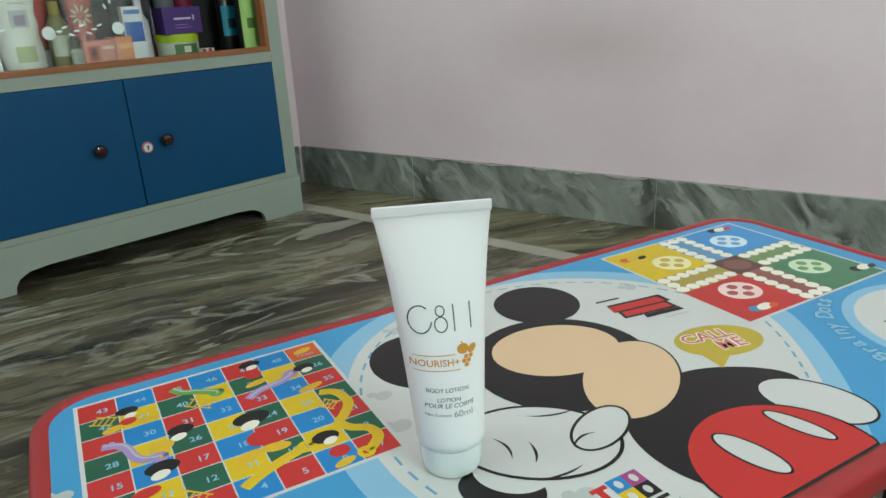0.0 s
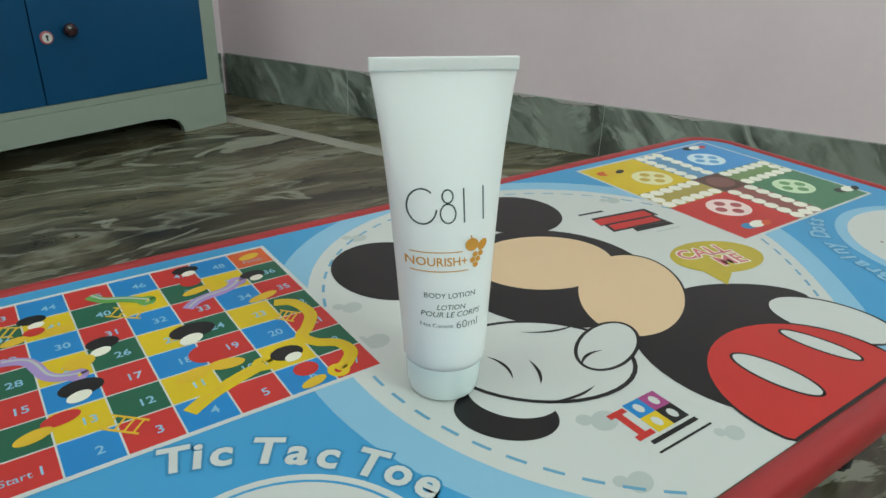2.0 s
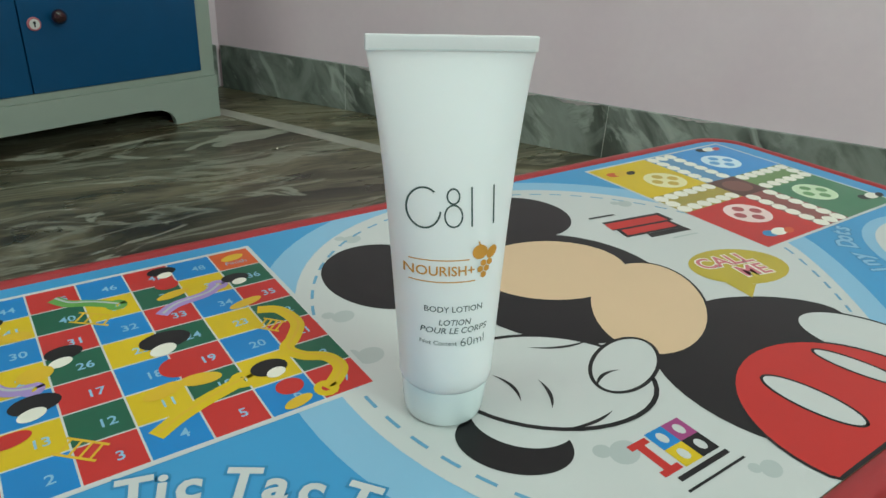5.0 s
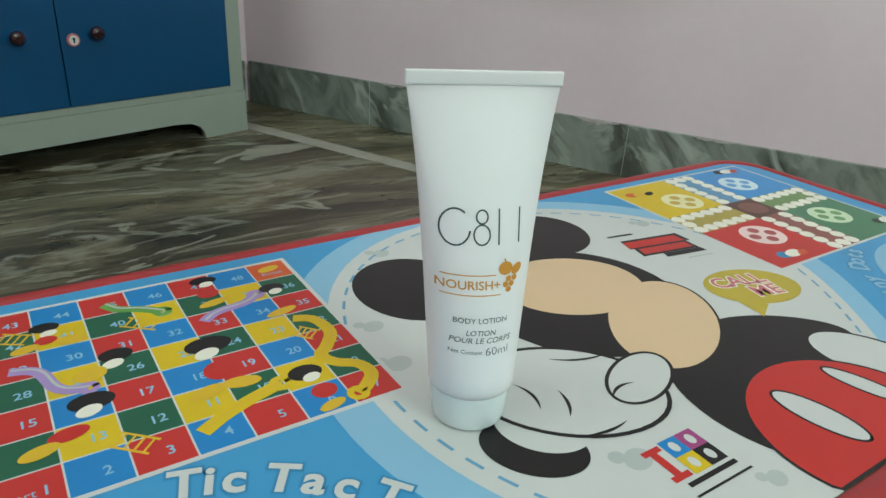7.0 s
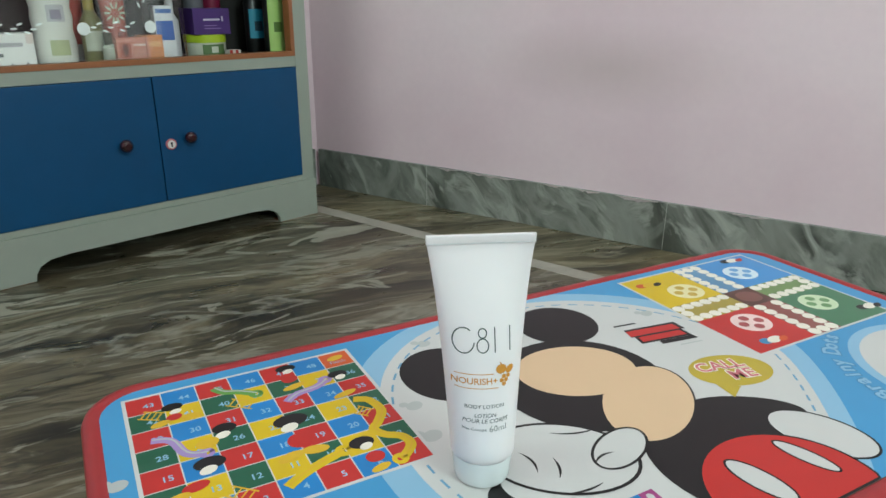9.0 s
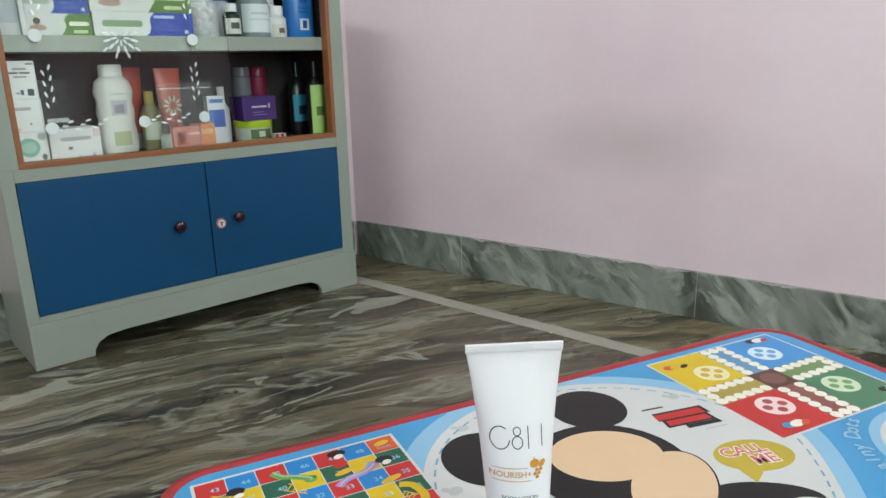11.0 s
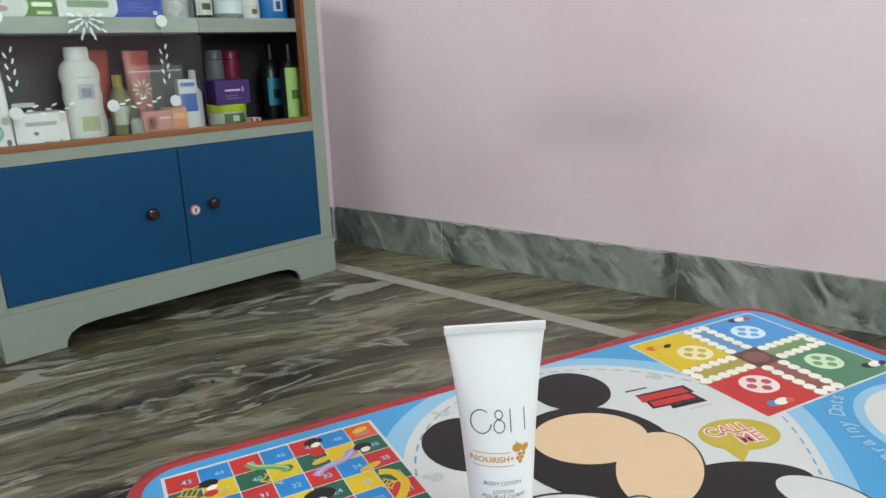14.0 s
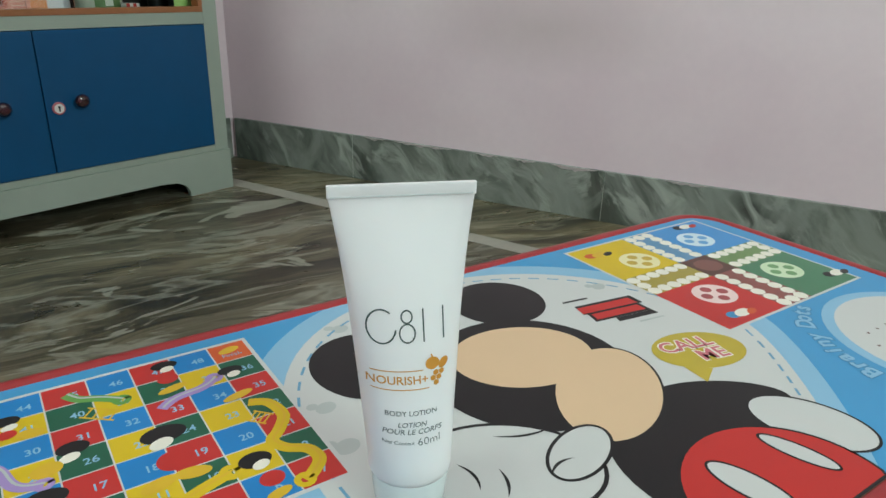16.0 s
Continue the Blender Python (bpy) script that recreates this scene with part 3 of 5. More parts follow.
carton(-0.495, -0.337, MID + 0.0854, 0.040, 0.047, 0.04, "3f8cab", [(0.0, 0.30, 0.0, 1.0, "3a9a33"), (0.36, 0.50, 0.2, 0.7, "23282a", "oval"), (0.42, 0.56, 0.3, 0.9, "c9d2d3", "oval"), (0.66, 0.84, 0.25, 0.8, "7fbbcc", "word"), (0.10, 0.14, 0.4, 0.7, "8cc77f")], "green and blue carton on top of the stack")
for x, h in ((-0.522, 0.128),):
    bottle(x, 0.14, MID, [("bottle_body", "b2b5b1", [(0, 0), (0.022, 0), (0.023, 0.004), (0.022, h - 0.04), (0.012, h - 0.025), (0, h - 0.025)]), ("cap", "c7c7c7", [(0, h - 0.025), (0.012, h - 0.0248), (0.012, h), (0, h)])], {}, "pale plastic bottle at the back of the shelf")
bottle(-0.322, 0.125, MID, [("bottle_body", "c3c5c5", [(0, 0), (0.028, 0), (0.030, 0.006), (0.030, 0.085), (0.022, 0.105), (0.012, 0.112), (0, 0.112)]), ("cap", "cacccc", [(0, 0.112), (0.014, 0.1122), (0.013, 0.135), (0, 0.135)])], {}, "white bottle behind the cartons")
cotton = thing("plastic_tub", spot(-0.275, 0.082, MID), "clear tub of cotton balls", "tub")
tubp = part("tub_wall", lathe([(0.0285, 0.0), (0.031, 0.066), (0.0295, 0.066), (0.0272, 0.002), (0, 0.002)], 28), M["clear_plastic"], cotton, smooth=35)
rnd = random.Random(9)
for i in range(10):
    b = bmesh.new()
    bmesh.ops.create_icosphere(b, subdivisions=2, radius=0.0105)
    for v in b.verts:
        v.co *= 1 + 0.22 * noise.noise(v.co * 160 + Vector((i, 0, 0)))
    a = i * 2.4
    r = 0.012 if i % 5 else 0.0
    cb = part("cotton_ball", b, tint("c4c0bb", 0.9), cotton, smooth=60)
    cb.location = (r * math.cos(a), r * math.sin(a), 0.014 + 0.0085 * (i // 2))
for x, d, cap, h in ((-0.300, 0.135, "47603b", 0.106), (-0.259, 0.135, "47603b", 0.106), (-0.280, 0.171, "dfe1e0", 0.138)):
    bottle(x, d, MID, [("bottle_body", "d9dbd7", [(0, 0), (0.018, 0), (0.019, 0.004), (0.019, h - 0.048), (0.0150, h - 0.030), (0, h - 0.030)]), ("cap", cap, [(0, h - 0.030), (0.0165, h - 0.0298), (0.016, h - 0.002), (0.0145, h), (0, h)])], {}, "pale bottle with a screw cap")
for d, h in ((0.125, 0.103), (0.165, 0.140)):
    bottle(-0.213, d, MID, [("bottle_body", "c3ccd4", [(0, 0), (0.021, 0), (0.022, 0.004), (0.022, h - 0.05), (0.014, h - 0.03), (0, h - 0.03)]), ("cap", "3350a0", [(0, h - 0.03), (0.016, h - 0.0298), (0.0155, h), (0, h)])], {}, "clear bottle with a blue cap")
bottle(-0.224, 0.062, MID, [("bottle_body", "203028", [(0, 0), (0.0165, 0), (0.0175, 0.003), (0.0175, 0.042), (0.010, 0.049), (0, 0.049)]), ("cap", "e2e4e3", [(0, 0.049), (0.012, 0.0492), (0.0118, 0.065), (0, 0.065)])], {}, "small dark green bottle with a white cap", bands=[("label", "d2d4c8", 0.0177, 0.006, 0.036, 75), ("mark", "465242", 0.0179, 0.016, 0.028, 30)])
pump = bottle(-0.163, 0.085, MID, [("bottle_body", "889a9a", [(0, 0), (0.031, 0), (0.033, 0.004), (0.033, 0.068), (0.026, 0.088), (0.013, 0.099), (0, 0.099)]), ("collar", "eceeee", [(0, 0.099), (0.014, 0.0992), (0.013, 0.113), (0.0075, 0.116), (0.0065, 0.128), (0, 0.128)])], {}, "clear pump bottle with a pale label", bands=[("label", "dfe7e7", 0.0333, 0.010, 0.066, 70), ("mark", "c3cdcf", 0.0336, 0.045, 0.050, 35), ("mark", "c9d2d4", 0.0336, 0.034, 0.037, 42)])
pb = boxed((-0.030, -0.006, 0.128), (0.011, 0.006, 0.138), 0.003)
part("pump_head", pb, tint("eceeee", 0.3), pump)
for x, d, h in ((-0.117, 0.07, 0.064), (-0.106, 0.125, 0.103), (-0.123, 0.165, 0.125)):
    bottle(x, d, MID, [("bottle_body", "e0e1df", [(0, 0), (0.019, 0), (0.020, 0.003), (0.020, h * 0.6), (0.013, h * 0.72), (0, h * 0.72)]), ("cap", "e8e9e8", [(0, h * 0.72), (0.0145, h * 0.721), (0.014, h), (0, h)])], {}, "small white bottle with a ribbed white cap", bands=[("label", "d8d3c4", 0.0203, 0.008, h * 0.42, 60), ("mark", "615c50", 0.0205, h * 0.15, h * 0.3, 18)])
bottle(-0.054, 0.085, MID, [("bottle_body", "2e78c4", [(0, 0), (0.034, 0), (0.036, 0.005), (0.035, 0.075), (0.028, 0.125), (0.019, 0.150), (0, 0.150)]), ("cap", "19488a", [(0, 0.150), (0.019, 0.1502), (0.015, 0.166), (0, 0.168)])], {}, "tall blue shampoo bottle", squash=0.7, bands=[("label", "d5dce4", 0.0362, 0.016, 0.040, 18), ("mark", "1f4f96", 0.0364, 0.020, 0.036, 8), ("mark", "235da8", 0.0362, 0.052, 0.055, 22), ("mark", "235da8", 0.0362, 0.060, 0.063, 20), ("mark", "235da8", 0.0362, 0.072, 0.098, 14)])
# lower shelf
carton(-0.646, -0.596, LOW, 0.056, 0.045, 0.05, "e0dfdc", [(0.08, 0.74, 0.22, 0.80, "86b3a0", "oval"), (0.18, 0.64, 0.34, 0.68, "a9c7b8", "oval"), (0.76, 0.92, 0.10, 0.30, "6f6a67", "oval"), (0.70, 0.95, 0.72, 0.95, "a8b3a6", "oval")], "white soap carton with a green oval")
carton(-0.646, -0.596, LOW + 0.0562, 0.054, 0.046, 0.05, "e0dfdc", [(0.08, 0.66, 0.60, 0.82, "b5a8a4", "word"), (0.55, 0.63, 0.2, 0.26, "6e6663", "oval"), (0.0, 0.3, 0.0, 0.14, "dcc3bb", "oval")], "white soap carton stacked on another")
carton(-0.645, -0.597, LOW + 0.1104, 0.062, 0.047, 0.05, "e0dfdc", [(0.30, 0.72, 0.76, 0.82, "9aa09c"), (0.12, 0.46, 0.66, 0.71, "6c736e"), (0.50, 0.82, 0.66, 0.71, "6c736e"), (0.30, 0.70, 0.56, 0.60, "8d938e"), (0.72, 0.94, 0.90, 0.94, "6c736e"), (0.30, 0.42, 0.13, 0.17, "8a908c"), (0.44, 0.54, 0.1, 0.24, "57616a"), (0.66, 0.86, 0.08, 0.26, "444e58"), (0.0, 0.12, 0.3, 0.6, "92a87e")], "white face wash carton at the top of the stack")
carton(-0.590, -0.534, LOW, 0.140, 0.125, 0.045, "222427", [(0.30, 0.97, 0.42, 0.54, "c4c7ca", "word"), (0.40, 0.90, 0.36, 0.38, "56595c")], "black carton at the back of the shelf")
carton(-0.593, -0.509, LOW, 0.056, 0.047, 0.05, "e0dfdc", [(0.20, 0.80, 0.56, 0.82, "a9a6aa", "word"), (0.80, 0.85, 0.10, 0.17, "6b6665", "oval"), (0.52, 0.58, 0.08, 0.15, "8a7f7c", "oval"), (0.0, 0.16, 0.0, 0.18, "d8bfb8"), (0.86, 1.0, 0.7, 1.0, "d6c6c0"), (0.34, 0.42, 0.34, 0.44, "616163")], "white soap carton with a faint printed sprig")
bottle(-0.462, 0.095, LOW, [("bottle_body", "d8d8d1", [(0, 0), (0.031, 0), (0.034, 0.006), (0.035, 0.035), (0.0315, 0.058), (0.0345, 0.078), (0.0315, 0.095), (0.0355, 0.115), (0.030, 0.134), (0.020, 0.142), (0, 0.142)]), ("cap", "dddcd7", [(0, 0.142), (0.021, 0.1422), (0.0205, 0.161), (0.018, 0.164), (0, 0.164)])], {}, "large white wavy powder bottle with a flower label", squash=0.75, bands=[("mark", "a5a3a6", 0.0357, 0.110, 0.112, 20), ("label", "b6b4b8", 0.0357, 0.072, 0.100, 24), ("mark", "8d8796", 0.0360, 0.076, 0.092, 14), ("lower_label", "acb289", 0.0357, 0.016, 0.042, 26)])
bottle(-0.396, 0.10, LOW, [("bottle_body", "7a7952", [(0, 0), (0.018, 0), (0.019, 0.004), (0.019, 0.07), (0.008, 0.09), (0, 0.09)]), ("cap", "9a8d42", [(0, 0.09), (0.009, 0.0902), (0.009, 0.112), (0, 0.112)])], {}, "small bottle of yellow-green oil", bands=[("label", "b9bdae", 0.0193, 0.02, 0.055, 60)])
for x, d, col, h in ((-0.347, 0.12, "a94937", 0.155), (-0.412, 0.155, "a24435", 0.158)):
    ob = thing("squeeze_tube", spot(x, d, LOW), "red squeeze tube standing on its cap", "tube")
    bm = bmesh.new()
    rows = []
    for t in [0, 0.25, 0.5, 0.75, 1]:
        rx, ry, z = 0.019 + 0.007 * t, 0.019 * (1 - t) + 0.001, 0.03 + (h - 0.03) * t
        rows.append([bm.verts.new((rx * math.cos(2 * math.pi * i / 20), ry * math.sin(2 * math.pi * i / 20), z)) for i in range(20)])
    for a, b in zip(rows, rows[1:]):
        for i in range(20):
            bm.faces.new((a[i], a[(i + 1) % 20], b[(i + 1) % 20], b[i]))
    bm.faces.new(rows[-1])
    part("tube_body", bm, tint(col, 0.35), ob, smooth=50)
    part("cap", lathe([(0, 0), (0.019, 0), (0.019, 0.03), (0, 0.03)], 24), tint("acafac", 0.3), ob, smooth=35)
for x, col in ((-0.384, "44442c"), (-0.356, "934942")):
    bottle(x, 0.062, LOW, [("bottle_body", "9fa597", [(0, 0), (0.011, 0), (0.0115, 0.002), (0.0115, 0.026), (0.006, 0.032), (0, 0.032)]), ("cap", col, [(0, 0.032), (0.0075, 0.0322), (0.0075, 0.052), (0, 0.052)])], {}, "tiny glass bottle with a dark cap")
carton(-0.378, -0.318, LOW, 0.044, 0.042, 0.012, "c78373", [(0.08, 0.42, 0.2, 0.8, "a95845"), (0.16, 0.34, 0.26, 0.74, "5a2720", "oval"), (0.5, 0.95, 0.2, 0.5, "d3b5a8", "lines"), (0.5, 0.9, 0.6, 0.8, "e0c8bd", "word")], "pink and red soap sachet standing upright", name="sachet", rough=0.25)
carton(-0.325, -0.285, LOW, 0.046, 0.058, 0.03, "c77937", [(0.1, 0.9, 0.55, 0.75, "d5a167")], "orange carton beside the tubes")
carton(-0.290, -0.254, LOW, 0.098, 0.07, 0.022, "c7cacc", [(0.05, 0.95, 0.36, 0.72, "2b57a0"), (0.1, 0.9, 0.86, 0.94, "486ea9")], "white and blue flat tube carton", turn=-6)
bottle(-0.246, 0.10, LOW, [("bottle_body", "b7bbbe", [(0, 0), (0.014, 0), (0.015, 0.003), (0.015, 0.07), (0.007, 0.083), (0, 0.083)]), ("cap", "c3c5c7", [(0, 0.083), (0.0075, 0.0832), (0.007, 0.115), (0, 0.115)])], {}, "slim pale spray bottle in a clear wrapper")
for x, col in ((-0.163, "73747b"), (-0.124, "7e1d3f")):
    bottle(x, 0.165, LOW, [("bottle_body", col, [(0, 0), (0.0185, 0), (0.020, 0.003), (0.020, 0.132), (0, 0.132)]), ("cap", col, [(0, 0.1335), (0.0195, 0.1336), (0.0195, 0.148), (0.017, 0.153), (0, 0.153)])], {}, "metallic bottle with a matching cap at the back")
bottle(-0.176, 0.105, LOW, [("tub_body", "c4c9b8", [(0, 0), (0.039, 0), (0.0405, 0.003), (0.041, 0.027), (0, 0.027)]), ("lid", "a8c12b", [(0, 0.0272), (0.042, 0.0273), (0.042, 0.040), (0.040, 0.0425), (0, 0.0425)])], {}, "white tub with a lime green lid", "tub", bands=[("label", "557042", 0.0414, 0.004, 0.024, 34), ("mark", "c8ccbe", 0.0417, 0.008, 0.020, 10)], segs=40)
carton(-0.213, -0.135, LOW + 0.0427, 0.050, 0.070, 0.06, "44266e", [(0.26, 0.72, 0.50, 0.66, "cfc6da", "word"), (0.28, 0.72, 0.18, 0.40, "9683b6", "lines"), (0.76, 0.81, 0.5, 0.7, "b2a8c0")], "deep purple carton lying on the lime-lidded tub")
carton(-0.156, -0.131, LOW, 0.013, 0.042, 0.02, "c5c2be", [(0.0, 0.25, 0.0, 1.0, "a9312a"), (0.5, 0.75, 0.0, 1.0, "a9312a")], "tiny red and white box")
for x, d, lab, mk in ((-0.046, 0.125, "3593ad", "143542"), (-0.038, 0.062, "a8cb72", "577333")):
    bottle(x, d, LOW, [("bottle_body", "151717", [(0, 0), (0.021, 0), (0.0225, 0.004), (0.0225, 0.105), (0.012, 0.122), (0.006, 0.13), (0, 0.13)]), ("neck_cap", "1a1c1d", [(0, 0.13), (0.006, 0.1302), (0.0045, 0.162), (0, 0.163)])], {}, "dark hair oil bottle with a tall thin cap", squash=0.75, bands=[("label", lab, 0.0228, 0.006 if mk == "577333" else 0.03, 0.112 if mk == "577333" else 0.09, 55), ("mark", mk, 0.0231, 0.045, 0.065, 24)])

pouch = thing("zip_pouch", spot(-0.345, 0.036, LOW), "clear zip pouch standing among the tubes", "pouch")
pm = M["clear_plastic"].copy()
pm.node_tree.nodes["Principled BSDF"].inputs["Alpha"].default_value = 0.05
part("pouch_film", boxed((-0.058, 0, 0), (0.052, 0.002, 0.128), 0.0008), pm, pouch)
bm = bmesh.new()
for i in range(26):
    box(bm, (-0.050 + 0.0038 * i, -0.0012, 0.1165), (-0.0482 + 0.0038 * i, 0.0, 0.1185))
part("zip_row", bm, M["decal"], pouch, "dotted white zip")
bm = bmesh.new()
for i in range(10):
    petal(bm, -0.030 + 0.013 * math.cos(radians(36 * i)), 0.086 + 0.013 * math.sin(radians(36 * i)), 0.0062, 36 * i)
for v in bm.verts:
    v.co = (v.co.x, -0.0008, v.co.y)
part("printed_daisy", bm, tint("aeb8a4", 0.4), pouch, "pale printed daisy")

# ---------------------------------------------------------------- the play table
H = 0.214
TX0, TX1, TY0, TY1 = -0.1805, 0.478, -0.147, 0.172
table = thing("play_table", pose((TX0 + TX1) / 2, (TY0 + TY1) / 2, 0), "low child's activity table with printed game top and red rim", "table")
T0 = Matrix.Translation((-(TX0 + TX1) / 2, -(TY0 + TY1) / 2, 0))


def tpart(name, bm, mat, parent=None, label="", smooth=False):
    """A part of the table, drawn in the room's own coordinates."""
    ob = part(name, bm, mat, parent or table, label, smooth)
    if not parent:
        ob.matrix_local = T0
    return ob


def slab(x0, y0, x1, y1, r, z0, z1):
    bm = bmesh.new()
    pts = rounded(x0, y0, x1, y1, r)
    lo, hi = [bm.verts.new((x, y, z0)) for x, y in pts], [bm.verts.new((x, y, z1)) for x, y in pts]
    n = len(pts)
    for i in range(n):
        bm.faces.new((lo[i], lo[(i + 1) % n], hi[(i + 1) % n], hi[i]))
    bm.faces.new(hi), bm.faces.new(lo[::-1])
    return bm


board = tpart("tabletop", slab(TX0 + 0.006, TY0 + 0.006, TX1 - 0.006, TY1 - 0.006, 0.03, H - 0.016, H - 0.0004), M["under"])
# the rim: a rounded profile swept round the edge
prof = [(0.011, 0.0), (0.009, 0.0012), (0.005, 0.0014), (0.0018, 0.0005), (0.0, -0.003), (-0.0005, -0.010), (0.0005, -0.017), (0.003, -0.020), (0.011, -0.020)]
bm = bmesh.new()
rings = [[bm.verts.new((x, y, H + dz)) for x, y in rounded(TX0 + o, TY0 + o, TX1 - o, TY1 - o, 0.040 - o, 10)] for o, dz in prof]
for a, b in zip(rings, rings[1:]):
    for i in range(len(a)):
        bm.faces.new((a[i], a[(i + 1) % len(a)], b[(i + 1) % len(a)], b[i]))
tpart("rim", bm, M["red_rim"], label="moulded red plastic rim", smooth=50)
for x in (TX0 + 0.09, TX1 - 0.09):
    bm = bmesh.new()
    path = [(x, TY0 + 0.075, H - 0.017), (x, TY0 + 0.075, 0.014), (x, TY0 + 0.087, 0.006), (x, TY1 - 0.087, 0.006), (x, TY1 - 0.075, 0.014), (x, TY1 - 0.075, H - 0.017)]
    for p, q in zip(path, path[1:]):
        d = Vector(q) - Vector(p)
        r = bmesh.ops.create_cone(bm, segments=12, radius1=0.006, radius2=0.006, depth=d.length, cap_ends=True)
        m = Matrix.Translation((Vector(p) + Vector(q)) / 2) @ d.to_track_quat("Z", "Y").to_matrix().to_4x4()
        bmesh.ops.transform(bm, matrix=m, verts=r["verts"])
    tpart("leg_frame", bm, M["metal"], label="bent dark steel leg", smooth=50)

# ---- the printed sheet, laid in thin layers
Z = [H + 0.00015 * i for i in range(12)]
PX0, PX1, PY0, PY1 = -0.1705, 0.468, -0.1355, 0.162
sheet = tpart("printed_sheet", (lambda b: (flat(b, rounded(PX0, PY0, PX1, PY1, 0.028), Z[0]), b)[1])(bmesh.new()), M["p_sky"], label="glossy blue printed sheet")
CX, CY, RX, RY = 0.143, -0.004, 0.157, 0.163


def field(rx, ry, n=90, lo=-9, hi=9, a0=0, a1=360):
    """Outline of the middle field: an oval drawn in towards its lower outer corner."""
    out = []
    for x, y in oval(0, 0, 1, 1, 0, n, a0=a0, a1=a1):
        e = 1.25 if x > 0 > y else 2.35 if x < 0 < y else 0
        if e:
            k = (abs(x) ** e + abs(y) ** e) ** (-1 / e)
            x, y = x * k, y * k
        out.append((CX + rx * x, min(hi, max(lo, CY + ry * y))))
    return out


ring = bmesh.new()
flat(ring, field(RX + 0.019, RY + 0.014, 90, PY0, PY1 - 0.0005), Z[1])
tpart("pale_ring", ring, M["p_pale"], sheet)
disc = bmesh.new()
flat(disc, field(RX, RY, 90, PY0, PY1 - 0.002), Z[2])
tpart("white_field", disc, M["p_white"], sheet)
for i in range(64):
    a = 360 / 64 * i
    p = field(RX - 0.008, RY - 0.009, 5, a0=a, a1=a + 3.2)
    if all(PY0 + 0.003 < y < PY1 - 0.004 for _, y in p):
        bm = bmesh.new()
        ribbon(bm, p, 0.0016, Z[3] + 0.00012)
        tpart("dash", bm, M["p_dash"], sheet)
bm = bmesh.new()
for x, y, r in ((0.015, 0.055, 0.006), (0.01, 0.02, 0.007), (0.06, -0.083, 0.007), (0.045, -0.115, 0.006), (0.10, -0.118, 0.005), (0.255, 0.09, 0.006), (0.06, 0.13, 0.006), (-0.165, 0.06, 0.006), (-0.16, -0.06, 0.007)):
    flat(bm, oval(x, y, r, r * 0.8, 20, 20), Z[3])
    flat(bm, oval(x - r, y + r * 0.7, r * 0.55, r * 0.5, 0, 14), Z[3] + 0.00004)
tagged(tpart("faint_print", bm, M["p_faint"], sheet), kind="stuff")

# snakes and ladders, seven by seven
SX0, SX1, SY0, SY1 = -0.1535, 0.002, 0.0025, 0.149
bm = bmesh.new()
flat(bm, [(SX0 - 0.002, SY0 - 0.002), (SX1 + 0.002, SY0 - 0.002), (SX1 + 0.002, SY1 + 0.002), (SX0 - 0.002, SY1 + 0.002)], Z[3] + 0.00006)
board_1 = tpart("race_board", bm, M["p_white"], None, "snakes and ladders grid")
cw, ch = (SX1 - SX0) / 7, (SY1 - SY0) / 7
CELLS = [M["p_cell_red"], M["p_cell_blue"], M["p_cell_green"], M["p_cell_yellow"], M["p_orange"]]


def number(text, size, x, y, offset=0.0):
    bm = bmesh.new()
    on_sheet(bm, letters(text, size, offset), x, y, Z[5])
    tpart("number" if text.isdigit() else "word", bm, M["p_pale"], board_1)


for r in range(7):
    for c in range(7):
        x, y, g = SX0 + c * cw, SY0 + r * ch, 0.0004
        bm = bmesh.new()
        flat(bm, [(x + g, y + g), (x + cw - g, y + g), (x + cw - g, y + ch - g), (x + g, y + ch - g)], Z[4])
        tpart("cell", bm, CELLS[4 if (r, c) == (6, 6) else (c % 2) + 2 * (r % 2)], board_1)
        n = r * 7 + (c if r % 2 == 0 else 6 - c) + 1
        if n < 49:
            number(str(n), 0.0072, x + cw * (0.62 if n != 1 else 0.72), y + ch * 0.42, 0.0001)
number("Start", 0.0058, SX0 + cw * 0.33, SY0 + ch * 0.42)
number("Finish", 0.0052, SX1 - cw * 0.5, SY1 - ch * 0.7)


def gx(c, r):
    return SX0 + c * cw, SY0 + r * ch


def wave(a, b, amp, turns, n=26):
    a, b = Vector(a), Vector(b)
    d = b - a
    s = Vector((-d.y, d.x)).normalized()
    return [tuple(a + d * (i / (n - 1)) + s * amp * math.sin(turns * 2 * math.pi * i / (n - 1))) for i in range(n)]


def through_points(pts, n=7):
    """A smooth curve through a few points."""
    p = [Vector(q) for q in [pts[0]] + list(pts) + [pts[-1]]]
    out = []
    for a, b, c, d in zip(p, p[1:], p[2:], p[3:]):
        for i in range(n):
            t = i / n
            out.append(tuple(0.5 * (2 * b + (c - a) * t + (2 * a - 5 * b + 4 * c - d) * t * t + (3 * b - a - 3 * c + d) * t ** 3)))
    return out + [tuple(pts[-1])]


